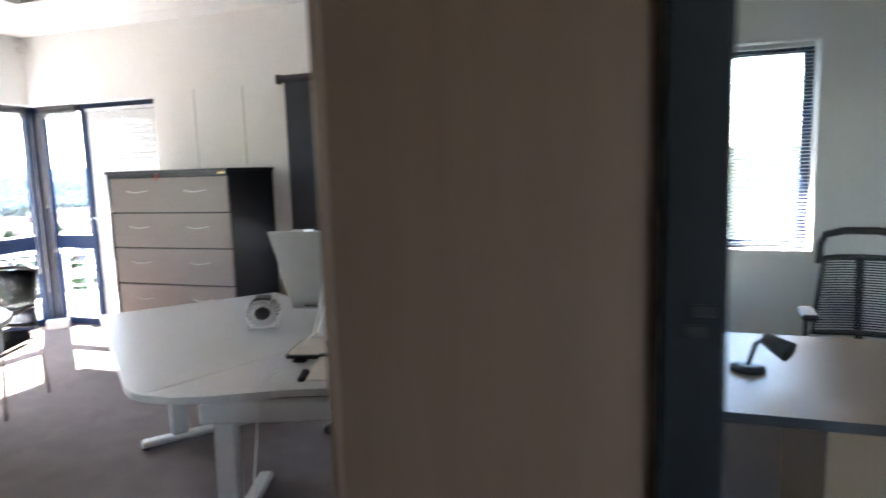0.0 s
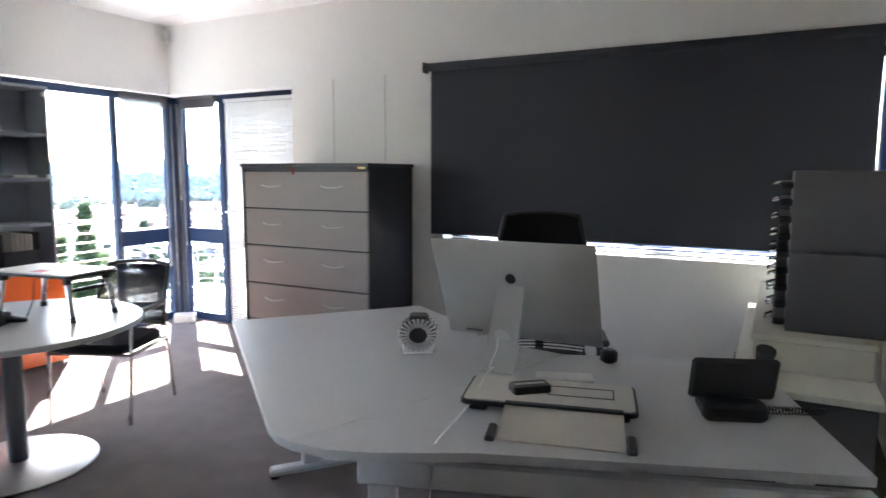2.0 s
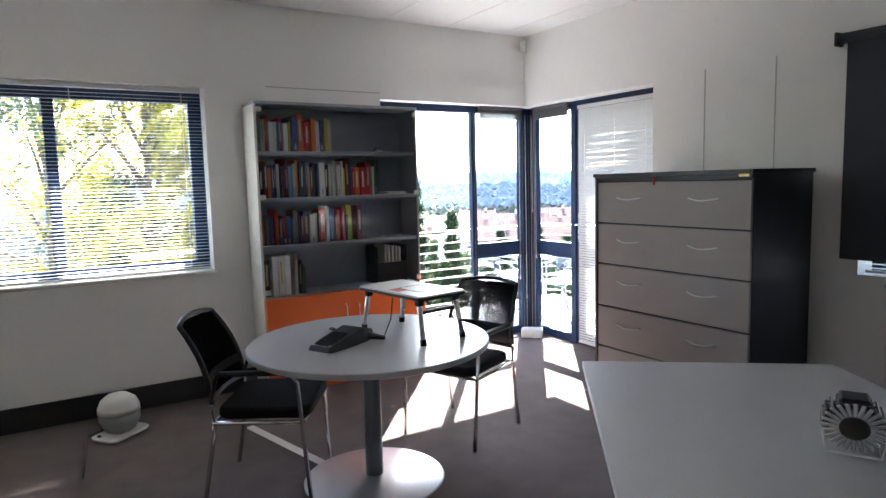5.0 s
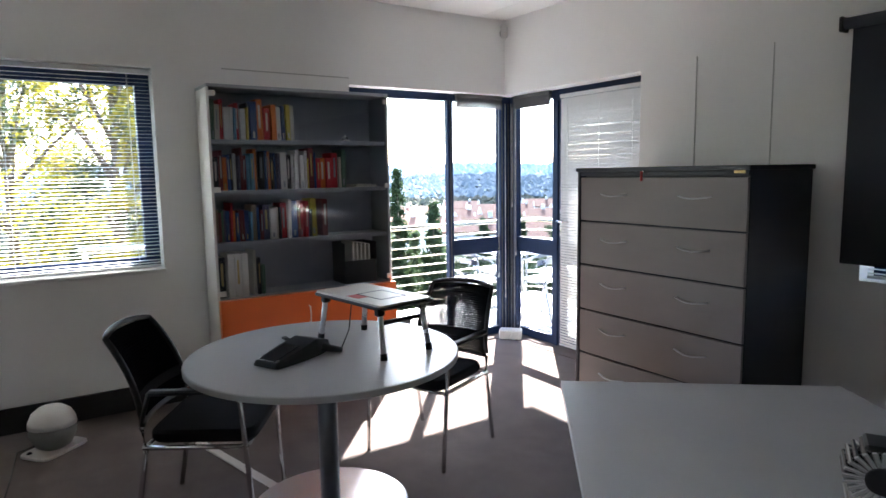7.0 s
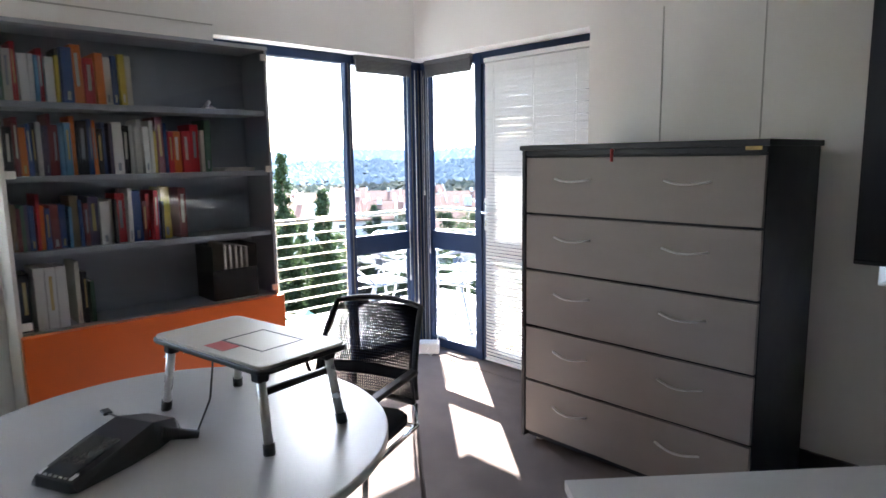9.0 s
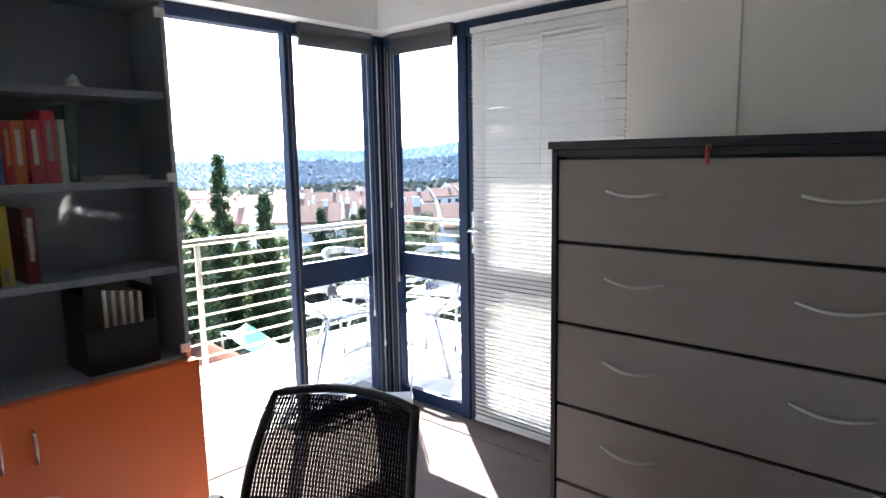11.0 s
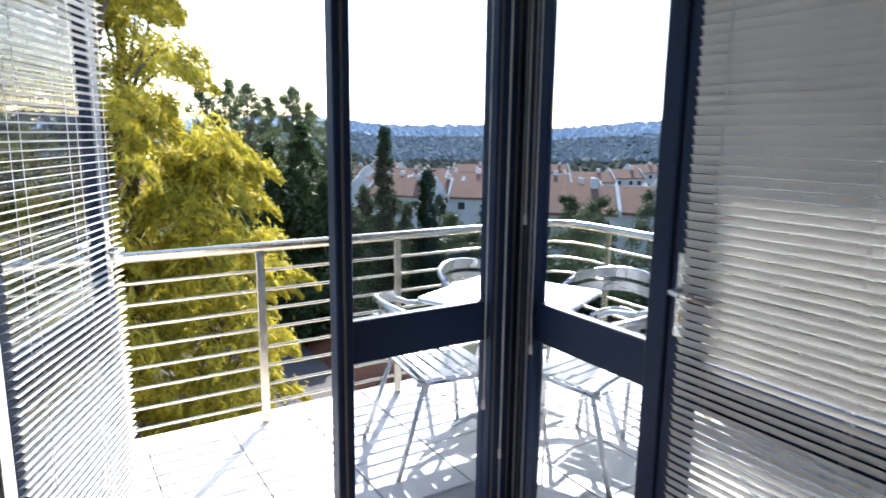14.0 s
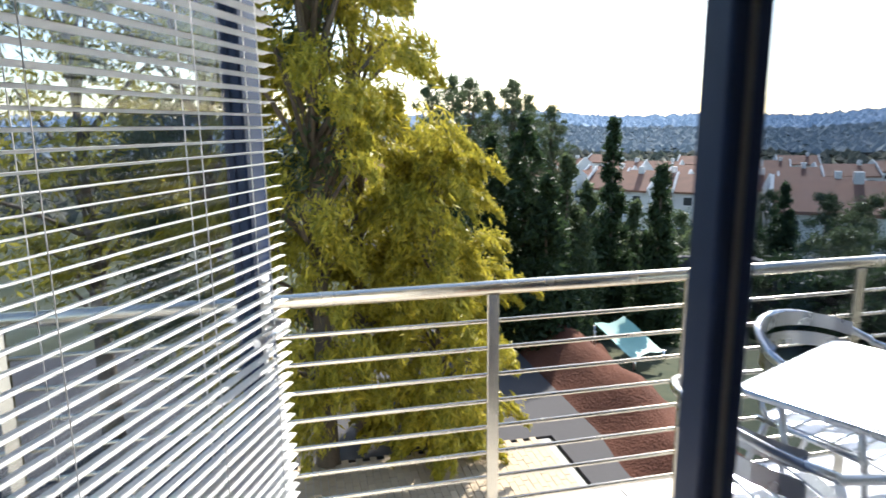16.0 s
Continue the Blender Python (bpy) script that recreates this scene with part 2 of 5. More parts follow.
# ---- mesh helpers ----
class Mesh:
    """Gathers verts and faces of one mesh."""

    def __init__(self):
        self.v, self.f, self.smooth = [], [], set()

    def add(self, verts, faces, smooth=False):
        n = len(self.v)
        self.v += [tuple(p) for p in verts]
        for f in faces:
            if smooth:
                self.smooth.add(len(self.f))
            self.f.append([i + n for i in f])
        return self

    def box(self, x0, y0, z0, x1, y1, z1, bevel=0.0, m=None):
        """A box, with chamfered edges where a bevel is given."""
        b = min(bevel, (x1 - x0) / 2.01, (y1 - y0) / 2.01, (z1 - z0) / 2.01)
        if b <= 0:
            vs = [(x, y, z) for x in (x0, x1) for y in (y0, y1) for z in (z0, z1)]
            fs = [(0, 1, 3, 2), (4, 6, 7, 5), (0, 4, 5, 1), (2, 3, 7, 6), (0, 2, 6, 4), (1, 5, 7, 3)]
        else:
            vs, index = [], {}
            lim, inn = ((x0, x1), (y0, y1), (z0, z1)), ((x0 + b, x1 - b), (y0 + b, y1 - b), (z0 + b, z1 - b))
            for i in (0, 1):
                for j in (0, 1):
                    for k in (0, 1):
                        c = (i, j, k)
                        for ax in range(3):
                            index[c, ax] = len(vs)
                            vs.append([lim[a][c[a]] if a == ax else inn[a][c[a]] for a in range(3)])
            fs = []
            for ax in range(3):
                o = [a for a in range(3) if a != ax]
                for s in (0, 1):
                    q = []
                    for p in ((0, 0), (1, 0), (1, 1), (0, 1)):
                        c = [0, 0, 0]
                        c[ax], c[o[0]], c[o[1]] = s, *p
                        q.append(index[tuple(c), ax])
                    fs.append(q)
                for p in ((0, 0), (0, 1), (1, 0), (1, 1)):
                    c0, c1 = [0, 0, 0], [0, 0, 0]
                    c0[o[0]], c0[o[1]] = p
                    c1[o[0]], c1[o[1]] = p
                    c1[ax] = 1
                    c0, c1 = tuple(c0), tuple(c1)
                    fs.append([index[c0, o[0]], index[c1, o[0]], index[c1, o[1]], index[c0, o[1]]])
            for i in (0, 1):
                for j in (0, 1):
                    for k in (0, 1):
                        fs.append([index[(i, j, k), a] for a in range(3)])
        if m is not None:
            vs = [m @ Vector(p) for p in vs]
        return self.add(vs, fs)

    def tube(self, pts, r, seg=8, closed=False, flat=1.0):
        """A round bar along points."""
        pts = [Vector(p) for p in pts]
        n, rings = len(pts), []
        for i, p in enumerate(pts):
            a = pts[(i - 1) % n] if closed or i > 0 else p
            b = pts[(i + 1) % n] if closed or i < n - 1 else p
            d = (b - a).normalized()
            u = d.cross(Vector((0, 0, 1)))
            u = u.normalized() if u.length > 0.05 else d.cross(Vector((0, 1, 0))).normalized()
            w = u.cross(d)
            rad = r[i] if isinstance(r, (list, tuple)) else r
            rings.append([p + rad * (math.cos(t) * u + flat * math.sin(t) * w) for t in [2 * math.pi * k / seg for k in range(seg)]])
        fs = []
        for i in range(n if closed else n - 1):
            j = (i + 1) % n
            for k in range(seg):
                fs.append((i * seg + k, i * seg + (k + 1) % seg, j * seg + (k + 1) % seg, j * seg + k))
        vs = [p for ring in rings for p in ring]
        self.add(vs, fs, True)
        if not closed:
            self.add(rings[0], [list(range(seg))])
            self.add(rings[-1], [list(range(seg))])
        return self

    def prism(self, pts, z0, z1, chamfer=0.0):
        """A flat outline, raised from z0 to z1."""
        n = len(pts)
        cx, cy = sum(p[0] for p in pts) / n, sum(p[1] for p in pts) / n
        layers = [(z0, 0), (z1, 0)]
        if chamfer:
            layers = [(z0, chamfer), (z0 + chamfer, 0), (z1 - chamfer, 0), (z1, chamfer)]
        vs = []
        for z, c in layers:
            for x, y in pts:
                d = max(math.hypot(x - cx, y - cy), 1e-6)
                vs.append((x - c * (x - cx) / d, y - c * (y - cy) / d, z))
        fs = [list(range(n))[::-1], [len(vs) - n + i for i in range(n)]]
        for l in range(len(layers) - 1):
            for i in range(n):
                fs.append((l * n + i, l * n + (i + 1) % n, (l + 1) * n + (i + 1) % n, (l + 1) * n + i))
        return self.add(vs, fs)

    def lathe(self, profile, seg=24, m=None, smooth=True):
        """Turns (radius, height) pairs about z."""
        vs, fs = [], []
        for r, z in profile:
            for k in range(seg):
                a = 2 * math.pi * k / seg
                p = Vector((r * math.cos(a), r * math.sin(a), z))
                vs.append(m @ p if m is not None else p)
        for i in range(len(profile) - 1):
            for k in range(seg):
                fs.append((i * seg + k, i * seg + (k + 1) % seg, (i + 1) * seg + (k + 1) % seg, (i + 1) * seg + k))
        self.add(vs, fs, smooth)
        n = len(profile) - 1
        return self.add(vs[:seg], [list(range(seg))[::-1]]).add(vs[n * seg:], [list(range(seg))])

    def data(self, name, mat):
        me = bpy.data.meshes.new(name)
        me.from_pydata(self.v, [], self.f)
        me.polygons.foreach_set("use_smooth", [i in self.smooth for i in range(len(self.f))])
        bm = bmesh.new()
        bm.from_mesh(me)
        bmesh.ops.remove_doubles(bm, verts=bm.verts, dist=1e-5)
        bmesh.ops.recalc_face_normals(bm, faces=bm.faces)
        bm.to_mesh(me)
        bm.free()
        me.materials.append(mat)
        return me


def thing(name, place=(0, 0, 0), turn=0.0, label="", category="", group="", kind=""):
    ob = new(name)
    ob.empty_display_size = 0.1
    ob.matrix_basis = pose(*place, 0, 0, turn)
    return tagged(ob, label, category, group, kind)


def part(name, mesh, mat, parent, label=""):
    ob = new(name, mesh.data(name, mat) if isinstance(mesh, Mesh) else mesh)
    ob.parent = parent
    return tagged(ob, label)


def solo(name, mesh, mat, label="", category="", group="", kind=""):
    return tagged(new(name, mesh.data(name, mat)), label, category, group, kind)


def structure(name, mesh, mat, label=""):
    return solo(name, mesh, mat, label, kind="structure")


def rounded(pts, radii, seg=6):
    """An outline with rounded corners."""
    out, n = [], len(pts)
    for i in range(n):
        p, a, b = Vector(pts[i]), Vector(pts[i - 1]), Vector(pts[(i + 1) % n])
        r = radii[i] if isinstance(radii, (list, tuple)) else radii
        if r <= 0:
            out.append(tuple(p))
            continue
        s, e = p + (a - p).normalized() * r, p + (b - p).normalized() * r
        for k in range(seg + 1):
            t = k / seg
            out.append(tuple((1 - t) ** 2 * s + 2 * t * (1 - t) * p + t * t * e))
    return out


def rect(w, d, r=0.0, cx=0.0, cy=0.0):
    pts = [(cx - w / 2, cy - d / 2), (cx + w / 2, cy - d / 2), (cx + w / 2, cy + d / 2), (cx - w / 2, cy + d / 2)]
    return rounded(pts, r) if r else pts


def wall_with_holes(mesh, along, a0, a1, z0, z1, b0, b1, holes):
    """A wall along x or y between b0 and b1 in depth, as blocks round its openings (a0, a1, z0, z1)."""
    def blk(s, e, lo, hi):
        if e - s > 1e-4 and hi - lo > 1e-4:
            mesh.box(*((s, b0, lo, e, b1, hi) if along == "x" else (b0, s, lo, b1, e, hi)))
    pos = a0
    for h0, h1, hz0, hz1 in sorted(holes):
        blk(pos, h0, z0, z1)
        blk(h0, h1, z0, hz0)
        blk(h0, h1, hz1, z1)
        pos = h1
    blk(pos, a1, z0, z1)
    return mesh

# ---- the room ----
XA, YB, H, HEAD = -6.0, 4.2, 2.835, 2.2          # window walls, ceiling, window head
XC, YD = -0.23, 0.2                               # partition, doorway wall
structure("floor", Mesh().box(-6.25, -1.8, -0.12, 3.2, 4.45, 0.0), CARPET, "brown-grey short pile office carpet")
wall_a = wall_with_holes(Mesh(), "y", -1.8, YB, 0, H, -6.25, XA, [(-0.35, 1.31, 0.92, 2.22), (2.69, YB, -0.02, HEAD)])
structure("wall_west", wall_a, WALL, "white painted plaster wall with window openings")
wall_b = wall_with_holes(Mesh(), "x", -6.25, 3.2, 0, H, YB, 4.45, [(-6.25, -4.5, -0.02, HEAD), (-3.05, -0.25, 0.93, 2.2), (0.08, 0.74, 0.88, 2.24)])
structure("wall_north", wall_b, WALL, "white painted plaster wall with a garden door")
structure("partition_wall", Mesh().box(XC, 0.24, 0, XC + 0.05, YB, H), WALL, "white partition wall between two offices")
structure("wall_doorway", wall_with_holes(Mesh(), "x", -1.75, -1.46, 0, H, 0.08, YD, []).box(-1.46, 0.08, 2.12, -0.6, YD, H), WALL, "white wall over the office doorway")
structure("pier_panel", Mesh().box(-0.597, 0.19, 0, -0.23, 0.24, H), BROWN, "taupe laminate panel beside the office door")
structure("wall_return", Mesh().box(-1.75, -1.8, 0, -1.6, 0.08, H), WALL, "white passage wall")
# the opening is unseen, added to let daylight into the passage
structure("wall_south", wall_with_holes(Mesh(), "x", -6.25, 3.2, 0, H, -1.95, -1.8, [(1.0, 1.7, 0.9, 2.2)]), WALL, "plain white wall with an unseen opening added to light the passage")
structure("wall_east", wall_with_holes(Mesh(), "y", -1.95, 4.45, 0, H, 3.2, 3.35, []), WALL, "plain white wall")
structure("skirting_west", Mesh().box(XA, -1.8, 0.0, XA + 0.02, 2.69, 0.16, 0.004), DARKSKIRT, "black skirting board")
structure("skirting_north", Mesh().box(-4.48, YB - 0.018, 0.0, XC, YB, 0.12, 0.004), DARKSKIRT, "black skirting board")
for xx in (-4.06, -3.56):
    structure("cover_strip", Mesh().box(xx - 0.003, YB - 0.004, 0.12, xx + 0.003, YB, 2.23), STRIP, "thin grey joint strip on the white wall")
structure("cover_strip", Mesh().box(XA, 1.75, 2.245, XA + 0.005, 2.69, 2.252), STRIP, "thin joint line on the white wall")

# ceiling of lay-in boards with narrow joints, round the light
ceil = Mesh()
LX0, LX1, LY0, LY1 = -4.91, -3.68, 2.74, 3.33
xs = [-6.25, -6.14, LX0, LX1, -2.45, -1.22, 0.01, 1.24, 2.47, 3.2]
ys = [-1.95, -1.39, -0.8, -0.21, 0.38, 0.97, 1.56, 2.15, LY0, LY1, 3.92, 4.45]
for i in range(len(xs) - 1):
    for j in range(len(ys) - 1):
        if not (xs[i] == LX0 and ys[j] == LY0):
            ceil.box(xs[i] + 0.002, ys[j] + 0.002, H, xs[i + 1] - 0.002, ys[j + 1] - 0.002, H + 0.02, 0.003)
ceil.box(-6.25, -1.95, H + 0.12, 3.35, 4.45, H + 0.2)
structure("ceiling", ceil, CEIL, "white lay-in board ceiling")

lamp = thing("ceiling_light", ((LX0 + LX1) / 2, (LY0 + LY1) / 2, H), 0, "recessed louvred ceiling light, switched off", "ceiling light")
w2, d2 = (LX1 - LX0) / 2, (LY1 - LY0) / 2
part("frame", Mesh().box(-w2, -d2, -0.006, w2, -d2 + 0.03, 0.02).box(-w2, d2 - 0.03, -0.006, w2, d2, 0.02).box(-w2, -d2 + 0.03, -0.006, -w2 + 0.03, d2 - 0.03, 0.02).box(w2 - 0.03, -d2 + 0.03, -0.006, w2, d2 - 0.03, 0.02), WHITEPL, lamp)
part("housing", Mesh().box(-w2, -d2, 0.1, w2, d2, 0.115), TOWER, lamp)
louvre = Mesh().box(-0.006, -d2 + 0.03, 0.0, 0.006, d2 - 0.03, 0.06, 0.003).data("louvre", SATIN)
for k in range(9):
    part("louvre", louvre, SATIN, lamp).location = (-w2 + 0.06 + k * (2 * w2 - 0.12) / 8, 0, 0)
for k in (-1, 0, 1):
    part("reflector", Mesh().box(-w2 + 0.03, k * 0.17 - 0.006, 0.004, w2 - 0.03, k * 0.17 + 0.006, 0.07, 0.003), SATIN, lamp)
    part("tube", Mesh().tube([(-w2 + 0.05, k * 0.17 + 0.085, 0.08), (w2 - 0.05, k * 0.17 + 0.085, 0.08)], 0.013), WHITEPL, lamp)
sens = thing("alarm_sensor", (XA + 0.05, YB - 0.05, H - 0.16), -45, "small white alarm sensor in the ceiling corner", "sensor")
part("body", Mesh().box(-0.035, -0.025, 0, 0.035, 0.03, 0.11, 0.012), WHITEPL, sens)
part("lens", Mesh().box(-0.025, -0.032, 0.015, 0.025, -0.02, 0.06, 0.008), GREYPL, sens)

# office doorway: frame and strike plate
dj = thing("door_frame", (0, 0, 0), 0, "grey steel door frame with a strike plate", "door frame", kind="structure")
part("jamb", Mesh().box(-1.53, 0.05, 0, -1.455, 0.24, 2.12, 0.006).box(-1.455, 0.12, 0, -1.44, 0.24, 2.1, 0.004), GREYFRAME, dj)
part("jamb", Mesh().box(-0.612, 0.185, 0, -0.597, 0.245, 2.12, 0.004), BROWN, dj)
part("head", Mesh().box(-1.455, 0.05, 2.06, -0.612, 0.24, 2.12, 0.006), GREYFRAME, dj)
part("strike_plate", Mesh().box(-1.442, 0.165, 0.985, -1.437, 0.195, 1.135, 0.002), SATIN, dj)
part("strike_hole", Mesh().box(-1.436, 0.17, 1.0, -1.434, 0.19, 1.04), BLACK, dj)
part("strike_hole", Mesh().box(-1.436, 0.17, 1.08, -1.434, 0.19, 1.12), BLACK, dj)

od = thing("door_3", (-0.58, 0.25, 0), 0, "open taupe laminate office door folded back into the room", "door", kind="structure")
part("door_leaf", Mesh().box(0.0, 0.0, 0.01, 0.04, 0.8, 2.05, 0.003), BROWN, od)
hd = part("door_handle", Mesh().lathe([(0.025, 0), (0.025, 0.008)], 18, pose(0.0, 0.75, 1.02, 0, -90)), SATIN, od, "satin steel lever handle")
part("lever", Mesh().tube([(0, 0.75, 1.02), (-0.05, 0.75, 1.02), (-0.058, 0.74, 1.02), (-0.06, 0.63, 1.015)], 0.01, 10), SATIN, hd)
part("key", Mesh().box(-0.03, 0.747, 0.9, 0.0, 0.753, 0.925, 0.002), SATIN, od)
part("key_tag", Mesh().box(-0.036, 0.735, 0.83, -0.028, 0.765, 0.9, 0.006), BLUEPL, od, "blue plastic key tag")

# neighbouring office behind a dark framed glass screen
scr = thing("glass_screen", (0, 0, 0), 0, "black framed glass screen to the next office", "glass screen", kind="structure")
part("post", Mesh().box(-0.228, 0.165, 0, -0.168, 0.238, H, 0.004), BLACKFRAME, scr)
for zz in (1.12, 1.34):
    part("latch", Mesh().box(-0.208, 0.16, zz, -0.186, 0.165, zz + 0.012, 0.001).box(-0.2, 0.16, zz + 0.02, -0.178, 0.165, zz + 0.032, 0.001), BLACK, scr)
part("rail", Mesh().box(-0.168, 0.16, 0, 3.2, 0.22, 0.1, 0.004), BLACKFRAME, scr)
pane = part("pane", Mesh().box(-0.168, 0.186, 0.1, 3.2, 0.192, H), CLEAR, scr)
pane.visible_shadow = False
nd = thing("desk", (1.0, 2.2, 0), 0, "birch veneer desk in the next office", "desk")
part("desktop", Mesh().box(-1.1, -0.6, 0.69, 1.4, 0.4, 0.72, 0.004), BIRCH, nd)
part("edge_band", Mesh().box(-1.1, -0.603, 0.688, 1.4, -0.6, 0.722), BLACK, nd, "dark edge band")
part("modesty_panel", Mesh().box(-0.3, 0.2, 0.2, 1.3, 0.22, 0.69, 0.002), TOWER, nd)
part("side_panel", Mesh().box(-0.7, -0.44, 0, -0.3, 0.3, 0.69, 0.003), BIRCH, nd)
part("side_panel", Mesh().box(1.3, -0.44, 0, 1.33, 0.3, 0.69, 0.003), BIRCH, nd)
# lamp-shaped stand-in for a black clamp arm on the desk
dl = thing("desk_lamp", (0.1, 2.05, 0.72), 0, "small black clamp arm with a round head on the veneer desk", "lamp")
part("base", Mesh().lathe([(0.06, 0), (0.06, 0.015), (0.02, 0.02)]), BLACK, dl)
part("arm", Mesh().tube([(0, 0, 0.02), (0.02, 0, 0.1), (0.05, -0.02, 0.13)], 0.008), BLACK, dl)
part("head", Mesh().tube([(0.05, -0.02, 0.13), (0.12, -0.08, 0.1)], [0.025, 0.04]), BLACK, dl)


# ---- glazing ----
def venetian(name, width, z0, z1, tilt, label, place, turn, cords=(0.15, 0.85)):
    """A venetian blind of thin slats, hung in local x, facing local -y."""
    b = thing(name, place, turn, label, "blind")
    n = int((z1 - z0 - 0.05) / 0.0235)
    c, s = math.cos(radians(tilt)), math.sin(radians(tilt))
    sl = Mesh()
    pr = [(-0.0125, -0.0022), (0, 0), (0.0125, -0.0022)]
    for sgn in (0, 1):
        sl.add([(x, c * u - s * w, s * u + c * w - sgn * 0.0008) for x in (0, width) for u, w in pr], [(0, 1, 4, 3), (1, 2, 5, 4)], True)
    slat = sl.data("slat", SLAT)
    for k in range(n):
        o = part("slat", slat, SLAT, b)
        o.location = (random.uniform(-0.001, 0.001), 0, z0 + 0.03 + k * 0.0235)
        o.rotation_euler = (radians(random.gauss(0, 1.2)), radians(random.gauss(0, 0.06)), 0)
    part("head_rail", Mesh().box(0, -0.018, z1 - 0.03, width, 0.018, z1, 0.002), SLAT, b)
    part("bottom_rail", Mesh().box(0, -0.012, z0, width, 0.012, z0 + 0.016, 0.003), SLAT, b)
    for q in cords:
        part("ladder_cord", Mesh().tube([(q * width, -0.0135, z0), (q * width, -0.0135, z1)], 0.0012, 4).tube([(q * width, 0.0135, z0), (q * width, 0.0135, z1)], 0.0012, 4), SLAT, b)
    return b


def glazed(name, m_box, panes, label, kind="structure", place=(0, 0, 0), turn=0, glass=GLASS):
    g = thing(name, place, turn, label, name.split("_")[0], kind=kind)
    for nm, args in m_box:
        part(nm, Mesh().box(*args, 0.004), ALU, g)
    for args in panes:
        p = part("pane", Mesh().box(*args), glass, g)
        p.visible_shadow = False
    return g


GX, GY = -6.155, 4.39
glazed("window_corner", [
    ("mullion", (GX - 0.035, 3.675, 0, GX + 0.02, 3.73, HEAD)),
    ("corner_post", (GX - 0.05, 4.25, 0, GX + 0.03, 4.425, HEAD)),
    ("corner_post", (GX + 0.03, GY - 0.03, 0, -6.045, 4.425, HEAD)),
    ("transom", (GX - 0.03, 3.73, 0.785, GX + 0.008, 4.25, 0.925)),
    ("transom", (-6.045, GY - 0.008, 0.785, -5.555, GY + 0.03, 0.925)),
    ("sill", (GX - 0.03, 3.73, 0, GX + 0.012, 4.25, 0.075)),
    ("sill", (-6.045, GY - 0.012, 0, -5.555, GY + 0.03, 0.075)),
    ("head", (GX - 0.05, 2.69, 2.14, GX + 0.03, 3.675, HEAD)),
    ("head", (GX - 0.04, 3.73, 2.14, GX + 0.025, 4.25, HEAD)),
    ("head", (-6.045, GY - 0.025, 2.14, -5.555, GY + 0.04, HEAD)),
    ("jamb", (GX - 0.05, 2.69, 0, GX + 0.03, 2.79, 2.14)),
    ("jamb", (-5.555, GY - 0.03, 0, -5.49, GY + 0.05, HEAD)),
    ("head", (-5.49, GY - 0.03, 2.12, -4.5, GY + 0.05, HEAD)),
    ("jamb", (-4.56, GY - 0.03, 0, -4.5, GY + 0.05, 2.12)),
], [(GX - 0.012, 3.73, 0.075, GX - 0.006, 4.25, 0.785), (GX - 0.012, 3.73, 0.925, GX - 0.006, 4.25, 2.14),
    (-6.045, GY + 0.008, 0.075, -5.555, GY + 0.014, 0.785), (-6.045, GY + 0.008, 0.925, -5.555, GY + 0.014, 2.14)],
    "dark blue aluminium corner glazing with a transom")
for k, (x, y) in enumerate(((GX + 0.033, 4.262), (GX + 0.033, 4.30), (GX + 0.033, 4.335), (-6.11, GY - 0.033), (-6.085, GY - 0.033), (-6.06, GY - 0.033), (GX + 0.023, 3.7))):
    structure("gasket", Mesh().box(x - 0.003, y - 0.004, 0.0, x + 0.003, y + 0.004, 2.14, 0.001), SHELFGREY if k % 2 else TOWER, "thin grey glazing gasket")
structure("threshold", Mesh().box(GX - 0.06, 2.69, -0.03, XA, 4.2, 0.004).box(-6.0, 4.2, -0.03, -4.5, GY + 0.06, 0.004), CARPET, "carpet in the window reveal")

# garden door in the north wall, closed
door = glazed("door_1", [
    ("stile", (-5.488, GY - 0.02, 0.01, -5.41, GY + 0.025, 2.118)), ("stile", (-4.64, GY - 0.02, 0.01, -4.562, GY + 0.025, 2.118)),
    ("rail", (-5.41, GY - 0.02, 0.01, -4.64, GY + 0.025, 0.12)), ("rail", (-5.41, GY - 0.02, 0.785, -4.64, GY + 0.025, 0.925)), ("rail", (-5.41, GY - 0.02, 2.04, -4.64, GY + 0.025, 2.118))],
    [(-5.41, GY, 0.12, -4.64, GY + 0.006, 0.785), (-5.41, GY, 0.925, -4.64, GY + 0.006, 2.04)], "closed dark blue aluminium glazed garden door")


def lever(parent, x, y, z, side):
    h = part("door_handle", Mesh().box(x - 0.018, y - 0.006, z - 0.13, x + 0.018, y, z + 0.1, 0.003), SATIN, parent, "satin steel lever handle on a back plate")
    part("lever", Mesh().tube([(x, y, z), (x, y - 0.05, z), (x + side * 0.02, y - 0.055, z), (x + side * 0.13, y - 0.05, z)], 0.009), SATIN, h)
    part("keyhole", Mesh().box(x - 0.006, y - 0.009, z - 0.09, x + 0.006, y - 0.005, z - 0.06, 0.002), BRASS, h)


lever(door, -5.45, GY - 0.02, 1.1, 1)
venetian("venetian_blind", 0.86, 0.03, 2.15, -61, "white venetian blind, lowered over the garden door", (-5.43, GY - 0.05, 0), 0, (0.1, 0.5, 0.88))

# open glazed door that swings out over the balcony
LEAF = 0.73
